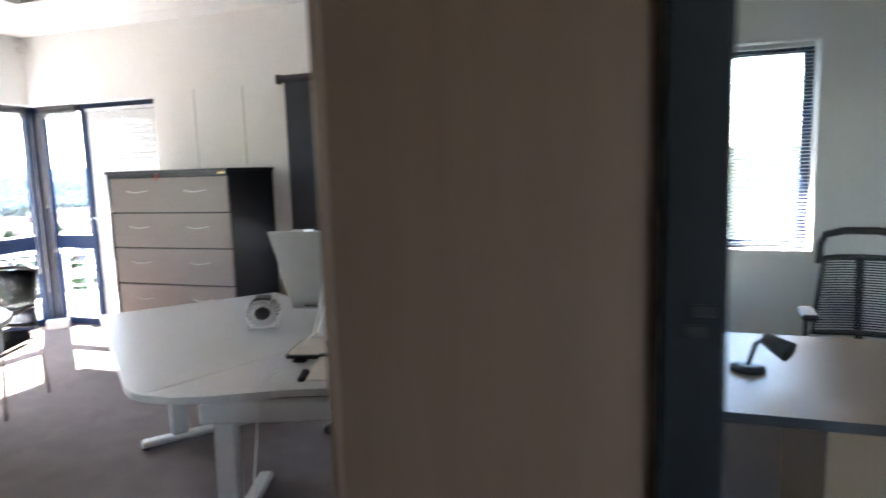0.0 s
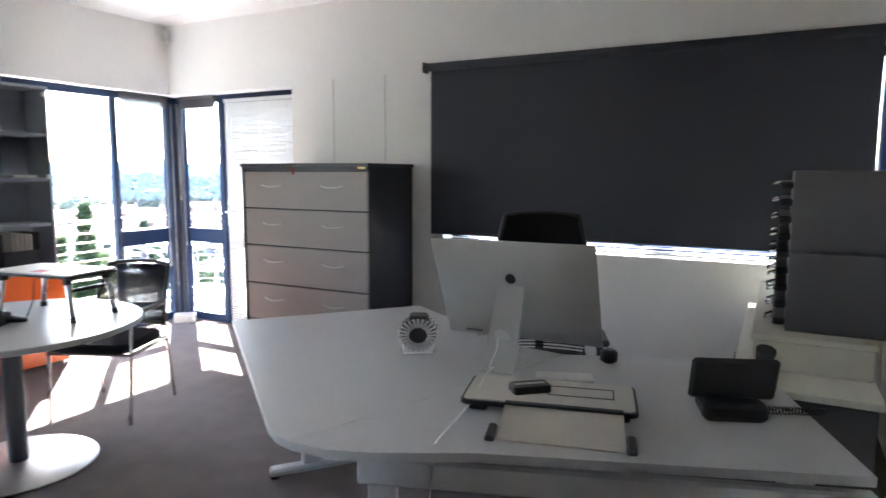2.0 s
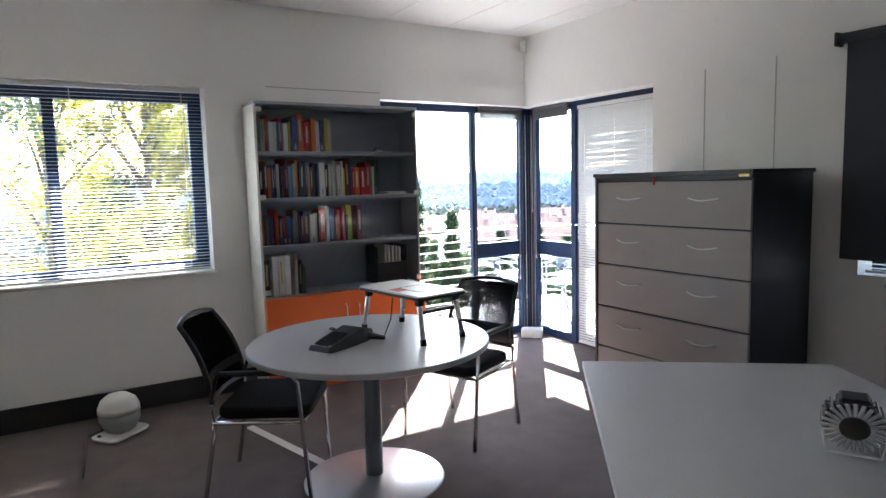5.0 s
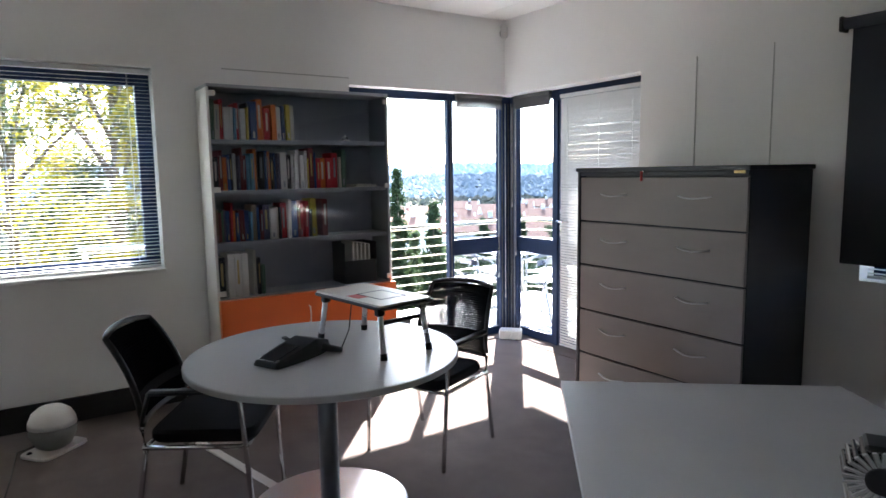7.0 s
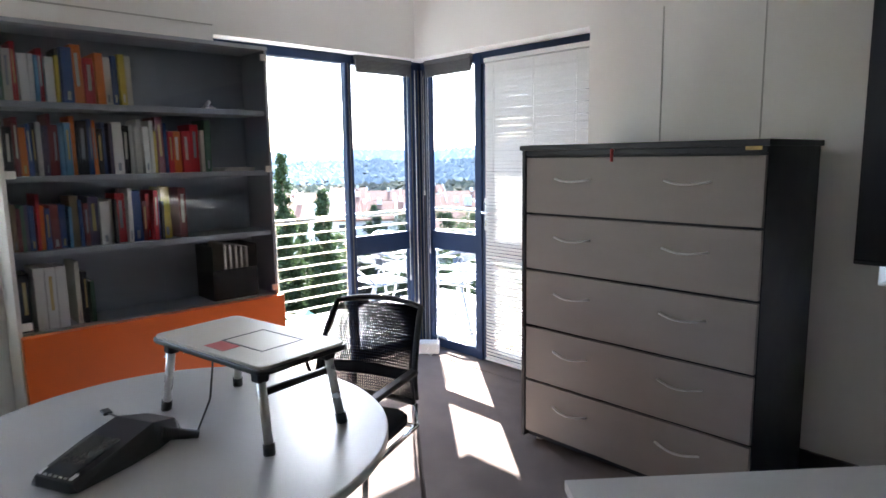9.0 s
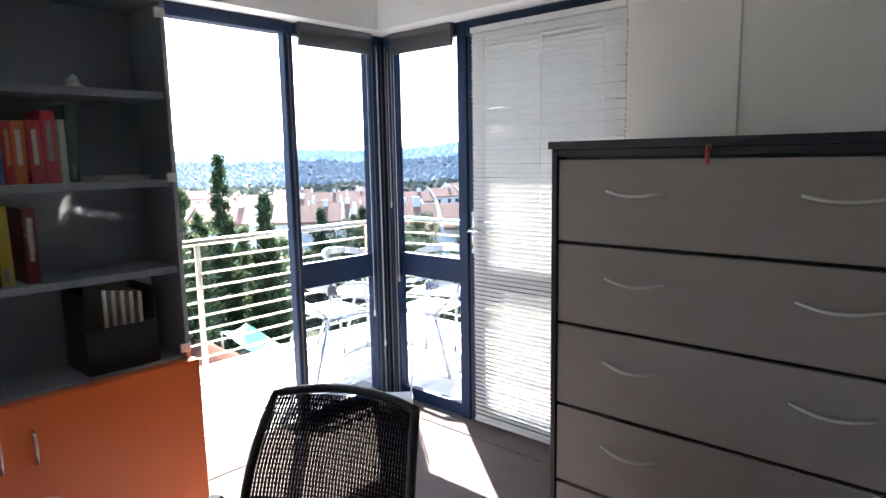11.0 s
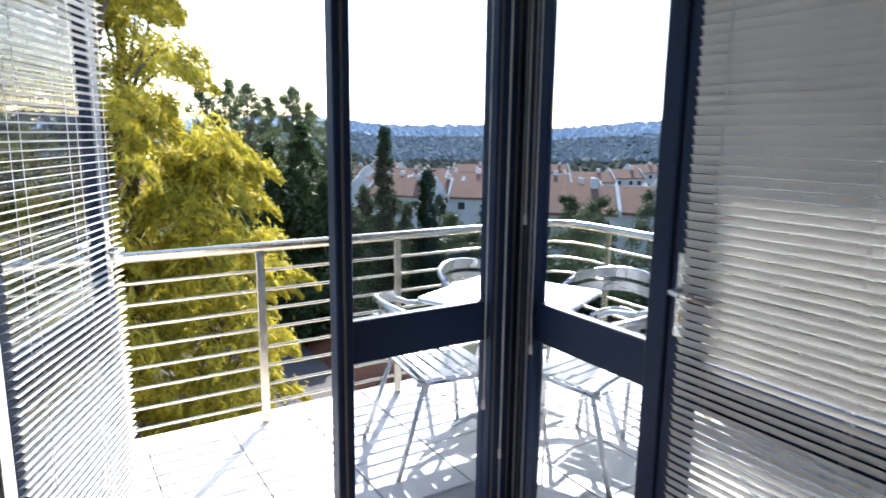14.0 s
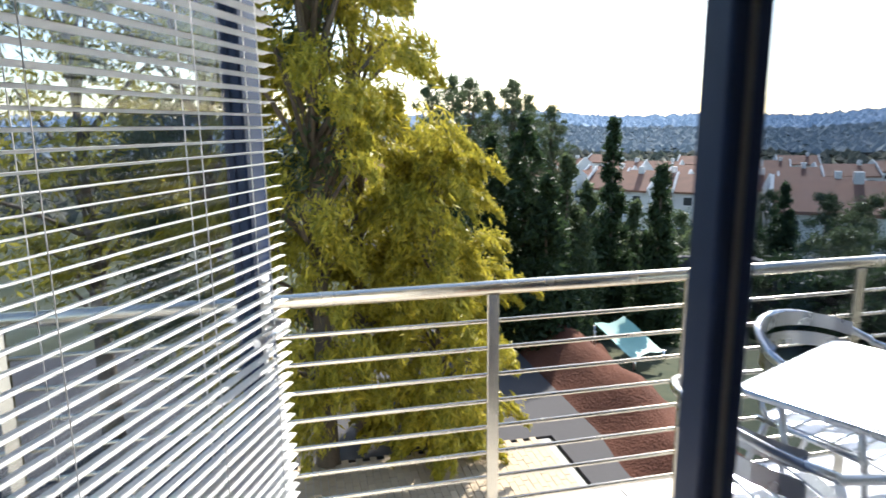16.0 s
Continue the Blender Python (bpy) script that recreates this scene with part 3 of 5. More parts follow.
leaf = glazed("door_2", [("stile", (0, -0.022, 0.01, 0.075, 0.022, 2.12)), ("stile", (LEAF - 0.075, -0.022, 0.01, LEAF, 0.022, 2.12)),
                         ("rail", (0.075, -0.022, 0.01, LEAF - 0.075, 0.022, 0.12)), ("rail", (0.075, -0.022, 0.785, LEAF - 0.075, 0.022, 0.925)), ("rail", (0.075, -0.022, 2.04, LEAF - 0.075, 0.022, 2.12))],
              [(0.075, -0.003, 0.12, LEAF - 0.075, 0.003, 0.785), (0.075, -0.003, 0.925, LEAF - 0.075, 0.003, 2.04)],
              "open dark blue aluminium glazed balcony door", place=(GX - 0.03, 2.81, 0), turn=154.8)
lever(leaf, LEAF - 0.04, -0.022, 1.1, -1)
lever_out = part("lever", Mesh().tube([(LEAF - 0.04, 0.02, 1.1), (LEAF - 0.04, 0.07, 1.1), (LEAF + 0.04, 0.075, 1.1)], 0.009), SATIN, leaf)
m = pose(GX - 0.03, 2.81, 0, 0, 0, 154.8) @ pose(0.01, -0.045, 0)
venetian("venetian_blind", LEAF - 0.01, 0.03, 2.14, -9, "white venetian blind on the open balcony door", m.translation, 154.8, (0.18, 0.62, 0.9))

# raised blinds packed under the head of the corner panes, with their cords
for nm, args in (("raised_blind", (GX + 0.035, 3.74, 2.08, GX + 0.07, 4.24, 2.2)), ("raised_blind", (-6.04, GY - 0.07, 2.08, -5.56, GY - 0.035, 2.2))):
    rb = thing(nm, (0, 0, 0), 0, "raised venetian blind packed under the window head", "blind")
    part("head_rail", Mesh().box(args[0], args[1], 2.165, args[3], args[4], 2.2, 0.003), TOWER, rb)
    for k in range(9):
        part("slat", Mesh().box(args[0] + 0.003, args[1] + 0.003, 2.085 + 0.009 * k, args[3] - 0.003, args[4] - 0.003, 2.09 + 0.009 * k), TOWER, rb)
for x, y, zb in ((GX + 0.06, 4.2, 0.55), (GX + 0.07, 4.27, 0.35), (-6.02, GY - 0.05, 0.75), (-6.06, GY - 0.06, 1.2)):
    cd = thing("blind_cord", (x, y, zb), 0, "white blind cord with a plastic tassel", "cord", "blind cords")
    part("string", Mesh().tube([(0, 0, 0.03), (0, 0, 2.1 - zb)], 0.0022, 5), WHITEPL, cd)
    part("tassel", Mesh().lathe([(0.004, 0), (0.007, 0.005), (0.005, 0.035), (0.002, 0.04)], 8), WHITEPL, cd)

# west window with its blind
ww = glazed("window_west", [("frame", (-6.2, -0.35, 0.92, -6.13, -0.27, 2.22)), ("frame", (-6.2, 1.22, 0.92, -6.13, 1.31, 2.22)), ("frame", (-6.2, -0.27, 0.92, -6.13, 1.22, 0.99)),
                            ("frame", (-6.2, -0.27, 2.12, -6.13, 1.22, 2.22)), ("mullion", (-6.2, 0.33, 0.99, -6.13, 0.4, 2.12))],
            [(-6.168, -0.27, 0.99, -6.162, 0.33, 2.12), (-6.168, 0.4, 0.99, -6.162, 1.22, 2.12)], "dark framed office window", glass=CLEAR)
structure("window_sill", Mesh().box(-6.13, -0.36, 0.9, XA + 0.02, 1.32, 0.925, 0.005), WALL, "white window sill")
venetian("venetian_blind", 1.62, 0.93, 2.215, 6, "white venetian blind with open slats at the west window", (-6.07, -0.32, 0), 90, (0.08, 0.5, 0.92))

# north window behind the roller blind
glazed("window_north", [("frame", (-3.05, 4.36, 0.93, -2.99, 4.43, 2.2)), ("frame", (-0.31, 4.36, 0.93, -0.25, 4.43, 2.2)), ("frame", (-2.99, 4.36, 0.93, -0.31, 4.43, 0.99)),
                        ("frame", (-2.99, 4.36, 2.14, -0.31, 4.43, 2.2)), ("mullion", (-1.66, 4.36, 0.99, -1.6, 4.43, 2.14))],
       [(-2.99, 4.39, 0.99, -1.66, 4.396, 2.14), (-1.6, 4.39, 0.99, -0.31, 4.396, 2.14)], "dark framed window behind a roller blind", glass=CLEAR)
roll = thing("roller_blind", (0, 0, 0), 0, "charcoal roller blind almost fully lowered", "blind")
part("roller", Mesh().tube([(-3.17, YB - 0.035, 2.25), (-0.315, YB - 0.035, 2.25)], 0.03, 14), ROLLER, roll)
part("cloth", Mesh().box(-3.14, YB - 0.022, 1.03, -0.34, YB - 0.019, 2.25), ROLLER, roll)
part("hem_bar", Mesh().box(-3.14, YB - 0.028, 1.015, -0.34, YB - 0.013, 1.035, 0.004), ROLLER, roll)
part("bracket", Mesh().box(-3.19, YB - 0.07, 2.21, -3.17, YB, 2.285, 0.004), BLACK, roll)
part("bracket", Mesh().box(-0.315, YB - 0.07, 2.21, -0.295, YB, 2.285, 0.004), BLACK, roll)
chain = Mesh()
for k in range(60):
    chain.lathe([(0.001, 0), (0.0035, 0.003), (0.001, 0.006)], 5, pose(-0.325, YB - 0.03, 1.4 + k * 0.0135))
part("bead_chain", chain, WHITEPL, roll)
venetian("venetian_blind", 2.8, 0.94, 1.06, 10, "bottom slats of a white venetian blind below the roller blind", (-3.03, YB + 0.05, 0), 0, (0.1, 0.9))
# window of the next office
glazed("window_east", [("frame", (0.08, 4.36, 0.88, 0.14, 4.43, 2.24)), ("frame", (0.68, 4.36, 0.88, 0.74, 4.43, 2.24)), ("frame", (0.14, 4.36, 0.88, 0.68, 4.43, 0.94)), ("frame", (0.14, 4.36, 2.18, 0.68, 4.43, 2.24))],
       [(0.14, 4.39, 0.94, 0.68, 4.396, 2.18)], "narrow window in the next office")
venetian("venetian_blind", 0.62, 0.9, 2.23, 8, "white venetian blind in the next office", (0.1, YB + 0.06, 0), 0)

# ---- filing cabinet ----
cab = thing("filing_cabinet", (-3.865, 3.55, 0), 0, "wide black filing cabinet with five taupe drawers", "filing cabinet")
CW, CD, CH = 0.578, 0.6, 1.54
part("carcass", Mesh().box(-CW, 0.02, 0.03, -CW + 0.022, CD, CH - 0.025, 0.002).box(CW - 0.022, 0.02, 0.03, CW, CD, CH - 0.025, 0.002).box(-CW + 0.022, 0.05, 0.03, CW - 0.022, CD, CH - 0.025), CABDARK, cab)
part("top", Mesh().box(-CW - 0.012, -0.012, CH - 0.025, CW + 0.012, CD + 0.005, CH, 0.003), CABDARK, cab)
part("side_panel", Mesh().box(-CW, -0.004, 0.03, -CW + 0.022, 0.018, CH - 0.025, 0.002), CABDARK, cab)
part("top_rail", Mesh().box(-CW + 0.022, 0.0, CH - 0.05, CW, 0.045, CH - 0.027, 0.002), CABDARK, cab)
part("plinth", Mesh().box(-CW + 0.024, 0.03, 0.03, CW - 0.024, 0.05, 0.075), CABDARK, cab)
for x in (-CW + 0.06, CW - 0.06):
    for y in (0.08, CD - 0.08):
        part("foot", Mesh().lathe([(0.018, 0), (0.018, 0.01), (0.01, 0.012), (0.01, 0.03)], 10), SATIN, cab).location = (x, y, 0)
edges = [0.06, 0.345, 0.632, 0.925, 1.205, 1.486]
for k in range(5):
    z0, z1 = edges[k] + 0.006, edges[k + 1] - 0.006
    d = part("drawer", Mesh().box(-CW + 0.026, 0.0, z0, CW - 0.003, 0.019, z1, 0.002), CABFRONT, cab, "taupe grey drawer front")
    for hx in (-0.275, 0.28):
        pts = [(hx - 0.1 + 0.2 * t / 10, -0.004 - 0.026 * math.sin(math.pi * t / 10), z1 - 0.1 - 0.012 * math.sin(math.pi * t / 10)) for t in range(11)]
        part("handle", Mesh().tube(pts, 0.0068, 8, flat=0.7), STEELPAINT, d, "bowed satin steel handle")
lk = part("lock", Mesh().lathe([(0.009, 0), (0.009, 0.01), (0.006, 0.012)], 10, pose(-0.06, -0.002, 1.51, 90)), SATIN, cab)
part("key", Mesh().box(-0.063, -0.03, 1.46, -0.056, -0.012, 1.515, 0.002), RED, lk, "key with a red tag")
part("name_plate", Mesh().box(0.5, -0.004, 1.5, 0.56, 0.001, 1.52, 0.001), BRASS, cab)

# ---- bookcase ----
BX, BXF, BY0, BY1, BH = -5.985, -5.70, 1.585, 2.855, 2.085
bc = thing("bookcase", (0, 0, 0), 0, "white and blue-grey bookcase with glass doors over orange cupboard doors", "bookcase")
part("side_panel", Mesh().box(BX, BY0 - 0.018, 0, BXF + 0.0, BY0, BH, 0.002), WHITEBOARD, bc)
part("side_panel", Mesh().box(BX, BY1 - 0.018, 0, BXF, BY1, BH, 0.002), SHELFGREY, bc)
part("top", Mesh().box(BX, BY0 - 0.018, BH, BXF + 0.01, BY1, BH + 0.02, 0.002), SHELFGREY, bc)
part("back", Mesh().box(BX, BY0, 0.05, BX + 0.012, BY1 - 0.018, BH), SHELFGREY, bc)
shelf_z = [0.72, 1.09, 1.43, 1.76]
for z in shelf_z:
    part("shelf", Mesh().box(BX + 0.012, BY0 + 0.001, z - 0.028, BXF - 0.02, BY1 - 0.019, z, 0.002), SHELFGREY, bc)
part("plinth", Mesh().box(BX + 0.02, BY0, 0, BXF - 0.02, BY1, 0.03), DARKSKIRT, bc)
mid = (BY0 + BY1) / 2
for y0, y1 in ((BY0, mid - 0.002), (mid + 0.002, BY1)):
    gd = part("glass_door", Mesh().box(BXF - 0.006, y0, 0.73, BXF - 0.001, y1, BH - 0.01, 0.001), GREYGLASS, bc, "grey tinted frameless glass door")
    gd.visible_shadow = False
    for z in (0.74, 1.42, 2.03):
        yy = y0 if y0 == BY0 else y1 - 0.04
        part("clip", Mesh().box(BXF - 0.012, yy, z, BXF + 0.004, yy + 0.04, z + 0.035, 0.002), WHITEPL, gd)
    od = part("cupboard_door", Mesh().box(BXF - 0.002, y0 - 0.01, 0.02, BXF + 0.05, y1 + 0.01 if y1 == BY1 else y1, 0.715, 0.003), ORANGE, bc, "glossy orange cupboard door")
    hy = mid - 0.05 if y1 < BY1 else mid + 0.05
    part("handle", Mesh().tube([(BXF + 0.05, hy, 0.5), (BXF + 0.075, hy, 0.51), (BXF + 0.08, hy, 0.56), (BXF + 0.075, hy, 0.61), (BXF + 0.05, hy, 0.62)], 0.005), SATIN, od)


def book(y, w, z, h, d, mat, lean=0.0):
    b = thing("book", (BX + 0.03 + d / 2 + 0.02, y + w / 2, z), 0, "", "book", "books in the glass bookcase")
    b.rotation_euler = (radians(lean), 0, 0)
    part("cover", Mesh().box(-d / 2, -w / 2, 0, d / 2, -w / 2 + 0.002, h).box(-d / 2, w / 2 - 0.002, 0, d / 2, w / 2, h).box(d / 2 - 0.002, -w / 2 + 0.002, 0, d / 2 + 0.002, w / 2 - 0.002, h, 0.001), mat, b)
    part("pages", Mesh().box(-d / 2 + 0.004, -w / 2 + 0.002, 0.003, d / 2 - 0.003, w / 2 - 0.002, h - 0.005), PAPER, b)
    pick = random.random()
    if w > 0.017 and pick < 0.75:
        lo, hi = (0.3, 0.86) if pick < 0.45 else (0.06, 0.22)
        part("spine_label", Mesh().box(d / 2 + 0.002, -w * 0.16, h * lo, d / 2 + 0.0026, w * 0.16, h * hi), (PAPER, BRASS, SHELFGREY)[int(pick * 40) % 3], b)
    return b


rb = random.Random(4)
names = ["black", "cream", "navy", "red", "maroon", "orange", "green", "mustard", "blue", "brown", "white", "violet"]
for z, y_end, hs in ((1.09, 2.29, (0.19, 0.27)), (1.43, 2.5, (0.2, 0.28)), (1.76, 2.15, (0.2, 0.26))):
    y = BY0 + 0.015
    while y < y_end:
        w, h = rb.choice((0.014, 0.018, 0.022, 0.028, 0.035, 0.045)), rb.uniform(*hs)
        c = rb.choice((0, 0, 1, 2, 2, 3, 4, 5, 6, 7, 8, 9, 10, 10, 11))
        if z == 1.76 and 1.86 < y < 1.93:
            c, h = 5, 0.27
        if z == 1.43 and y > 2.28 and rb.random() < 0.6:
            c = 3
        bk = book(y, w, z, h, rb.uniform(0.15, 0.19), BOOKCOLOURS[c], rb.choice((0, 0, 0, 1, -1)))
        tagged(bk, names[c] + " bound book standing on a bookcase shelf")
        y += w + 0.002
for k in range(3):
    tagged(book(BY0 + 0.07 + k * 0.045, 0.042, 0.72, 0.29, 0.19, BOOKCOLOURS[10]), "white box file with a dark label on the bottom shelf")
for k in range(3):
    tagged(book(BY0 + 0.24 + k * 0.03, 0.02, 0.72, 0.3 - 0.05 * k, 0.18, BOOKCOLOURS[(1, 0, 6)[k]]), "thin folder standing on the bottom shelf")
tagged(book(BY0 + 0.01, 0.045, 0.72, 0.27, 0.18, BOOKCOLOURS[0]), "black lever arch file on the bottom shelf")
pm = tagged(book(2.335, 0.04, 1.09, 0.26, 0.18, BOOKCOLOURS[4]), "maroon bound project book standing on a bookcase shelf")
tx = bpy.data.curves.new("spine_text", "FONT")
tx.body, tx.size, tx.extrude = "PROJECT", 0.03, 0.0003
tx.materials.append(PAPER)
to = new("spine_text", tx)
to.parent = pm
to.matrix_basis = Matrix(((0, 0, 1, 0.0936), (0, 1, 0, 0.0), (-1, 0, 0, 0.23), (0, 0, 0, 1))) @ pose(0, -0.01, 0)
mf = thing("magazine_file", (-5.85, 2.62, 0.72), 0, "black magazine file holding buff folders", "magazine file")
part("box", Mesh().box(-0.11, -0.13, 0, 0.11, -0.127, 0.3).box(-0.11, 0.127, 0, 0.11, 0.13, 0.3).box(-0.11, -0.127, 0, 0.11, 0.127, 0.004).box(0.107, -0.127, 0.004, 0.11, 0.127, 0.17).box(-0.11, -0.127, 0.004, -0.107, 0.127, 0.3), BLACK, mf)
for k in range(5):
    part("folder", Mesh().box(-0.1, -0.06 + k * 0.032, 0.004, 0.1, -0.045 + k * 0.032, 0.31 - 0.006 * k, 0.002), STANDTOP, mf)
pad = thing("paper_stack", (-5.85, 2.68, 1.43), 0, "small stack of papers on the shelf", "papers")
for k in range(4):
    part("sheet", Mesh().box(-0.1, -0.09, k * 0.005, 0.1, 0.09, k * 0.005 + 0.004), PAPER, pad).rotation_euler = (0, 0, 0.05 * k)
orn = thing("ornament", (-5.8, 2.55, 1.76), 0, "small silver desk ornament on the top shelf", "ornament")
part("base", Mesh().box(-0.03, -0.03, 0, 0.03, 0.03, 0.012, 0.002), WHITEPL, orn)
part("figure", Mesh().lathe([(0.022, 0.012), (0.026, 0.025), (0.012, 0.045), (0.002, 0.05)], 12), SATIN, orn)

# ---- round table ----
TX, TY = -4.125, 1.655
rt = thing("round_table", (TX, TY, 0), 0, "round pale grey table on a silver pedestal", "table")
part("tabletop", Mesh().lathe([(0.594, 0.705), (0.602, 0.709), (0.602, 0.731), (0.598, 0.735)], 72, smooth=False), DESK, rt)
part("column", Mesh().tube([(0, 0, 0.02), (0, 0, 0.7)], 0.045, 24), COLUMN, rt)
part("flange", Mesh().lathe([(0.12, 0.695), (0.12, 0.705)], 24), STEELPAINT, rt)
part("base", Mesh().lathe([(0.355, 0.0), (0.36, 0.006), (0.35, 0.012), (0.1, 0.022), (0.05, 0.03)], 64), BASESTEEL, rt, "brushed steel disc base")

# lap stand on the round table
ls = thing("lap_stand", (-4.1, 1.885, 0.735), 9, "folding lap stand with a pale board and four short legs", "laptop stand")
part("board", Mesh().prism(rect(0.53, 0.29, 0.03), 0.228, 0.24, 0.002), STANDTOP, ls)
part("rim", Mesh().prism(rect(0.545, 0.305, 0.035), 0.218, 0.232, 0.003), BLACK, ls)
fr = Mesh()
for a in ((-0.03, -0.062, 0.15, -0.058), (-0.03, 0.078, 0.15, 0.082), (-0.034, -0.062, -0.03, 0.082), (0.15, -0.062, 0.154, 0.082)):
    fr.box(a[0], a[1], 0.2395, a[2], a[3], 0.2415)
part("panel_outline", fr, BLACK, ls)
part("sticker", Mesh().box(-0.03, -0.12, 0.2395, 0.06, -0.065, 0.241), RED, ls, "red sticker")
part("crossbar", Mesh().box(0.2, -0.12, 0.14, 0.215, 0.12, 0.16, 0.004), BLACK, ls)
for sx in (-1, 1):
    for sy in (-1, 1):
        lg = part("leg", Mesh().tube([(sx * 0.215, sy * 0.115, 0.21), (sx * 0.25, sy * 0.125, 0.02)], 0.013, 10), SATIN, ls)
        part("cap", Mesh().tube([(sx * 0.25, sy * 0.125, 0.03), (sx * 0.254, sy * 0.127, 0.0)], 0.016, 10), BLACK, lg)
        part("hinge", Mesh().box(sx * 0.215 - 0.018, sy * 0.115 - 0.018, 0.185, sx * 0.215 + 0.018, sy * 0.115 + 0.018, 0.22, 0.005), BLACK, lg)

# conference phone
cp = thing("conference_phone", (-4.11, 1.525, 0.735), 116, "black conference telephone with a sloping front", "telephone")
body = Mesh()
prof = [(-0.2, 0.006, 0.06), (-0.19, 0.025, 0.075), (-0.05, 0.055, 0.085), (0.05, 0.075, 0.08), (0.14, 0.05, 0.06), (0.17, 0.02, 0.04)]
vs = []
for x, z, w in prof:
    vs += [(x, -w, 0.004), (x, -w * 0.8, z), (x, w * 0.8, z), (x, w, 0.004)]
fs = [(0, 1, 2, 3), (20, 21, 22, 23)] + [(i * 4 + a, i * 4 + b, i * 4 + 4 + b, i * 4 + 4 + a) for i in range(5) for a, b in ((0, 1), (1, 2), (2, 3), (3, 0))]
body.add(vs, fs)
part("body", body, BLACK, cp)
part("screen", Mesh().box(-0.075, -0.045, -0.002, 0.075, 0.045, 0.003, 0.002, pose(-0.11, 0, 0.046, 0, -12)), HOUSEGLASS, cp, "dark glossy screen")
for k in range(7):
    part("key", Mesh().box(-0.012, -0.006, 0, 0.012, 0.006, 0.004, 0.002, pose(-0.175, -0.05 + k * 0.0165, 0.03, 0, -12)), SATIN, cp)
for a in (-1, 1):
    part("foot", Mesh().tube([(0.08, a * 0.06, 0.03), (0.15, a * 0.12, 0.008)], [0.02, 0.012], 8), BLACK, cp)
cable = thing("usb_cable", (0, 0, 0.735), 0, "thin black cable lying on the round table", "cable")
part("cord", Mesh().tube([(-4.41, 1.58, 0.005), (-4.33, 1.6, 0.005), (-4.22, 1.61, 0.005), (-4.13, 1.66, 0.005), (-4.09, 1.72, 0.01), (-4.09, 1.76, 0.09), (-4.1, 1.78, 0.2)], 0.003, 6), BLACK, cable)
part("plug", Mesh().box(-4.45, 1.565, 0, -4.41, 1.59, 0.01, 0.002), BLACK, cable)


# ---- visitor chairs ----
def visitor_chair(place, turn, label):
    """Mesh-backed stacking chair that faces local +y."""
    c = thing("visitor_chair", place, turn, label, "chair", "visitor chairs at the round table")
    part("seat", Mesh().prism(rounded([(-0.235, -0.2), (0.235, -0.2), (0.24, 0.25), (-0.24, 0.25)], 0.07), 0.42, 0.475, 0.014), FABRIC, c, "black upholstered seat")
    for s in (-1, 1):
        part("front_leg", Mesh().tube([(s * 0.25, 0.24, 0.0), (s * 0.255, 0.22, 0.3), (s * 0.26, 0.2, 0.6), (s * 0.262, 0.17, 0.635), (s * 0.262, 0.13, 0.645)], 0.011, 10), CHROME, c, "chromed steel leg")
        part("rear_leg", Mesh().tube([(s * 0.25, -0.27, 0.0), (s * 0.25, -0.2, 0.4), (s * 0.245, -0.215, 0.5)], 0.011, 10), CHROME, c)
        part("armrest", Mesh().box(s * 0.262 - 0.022, -0.17, 0.64, s * 0.262 + 0.022, 0.2, 0.662, 0.008), BLACK, c)
        part("arm_support", Mesh().tube([(s * 0.25, -0.21, 0.52), (s * 0.262, -0.17, 0.645)], 0.009), BLACK, c)
        part("seat_rail", Mesh().tube([(s * 0.25, -0.21, 0.41), (s * 0.255, 0.225, 0.41)], 0.011), CHROME, c)
    part("stretcher", Mesh().tube([(-0.25, 0.22, 0.41), (0.25, 0.22, 0.41)], 0.01).tube([(-0.25, -0.2, 0.41), (0.25, -0.2, 0.41)], 0.01), CHROME, c)
    def bp(u, v):
        z = 0.5 + 0.365 * v
        return Vector((u * (0.235 - 0.03 * v * v), -0.215 - 0.14 * v * v - 0.035 * (1 - u * u), z))
    edge = [bp(-1, t / 8) for t in range(9)] + [bp(u / 6, 1) + Vector((0, 0, 0.02 * (1 - (u / 6) ** 2))) for u in range(-5, 6)] + [bp(1, 1 - t / 8) for t in range(9)] + [bp(u / 6, 0) for u in range(5, -6, -1)]
    part("back_frame", Mesh().tube(edge, 0.013, 8, True), BLACK, c)
    web = Mesh()
    for k in range(-24, 25):
        web.tube([bp(k / 25, t / 6) for t in range(7)], 0.004, 3)
    for k in range(1, 32):
        web.tube([bp(u / 5, k / 32) for u in range(-5, 6)], 0.0026, 3)
    part("back_mesh", web, MESHCLOTH, c, "see-through black mesh backrest")
    part("lumbar_band", Mesh().add([bp(u / 8, v) + Vector((0, o, 0)) for o in (0.004, -0.004) for v in (0.22, 0.34) for u in range(-8, 9)],
                                   [(i, i + 1, i + 18, i + 17) for i in range(16)] + [(34 + i, 35 + i, 52 + i, 51 + i) for i in range(16)]), FABRIC, c)
    return c


visitor_chair((-4.385, 1.215, 0), -32, "black mesh-backed visitor chair with chrome legs, angled to the round table")
visitor_chair((-4.41, 2.38, 0), 203, "black mesh-backed visitor chair with chrome legs, pulled up towards the window")

# ---- desk ----
desk = thing("desk", (0, 0, 0), 0, "pale grey ergonomic desk on silver T-legs", "desk")
main = [(-1.985, 1.262), (-1.86, 1.268), (-1.74, 1.31), (-1.5, 1.437), (-0.545, 1.79), (-0.86, 2.73), (-1.376, 2.545), (-1.562, 2.475), (-1.62, 2.27)]
part("desktop", Mesh().prism(main, 0.693, 0.72, 0.0006), DESK, desk)
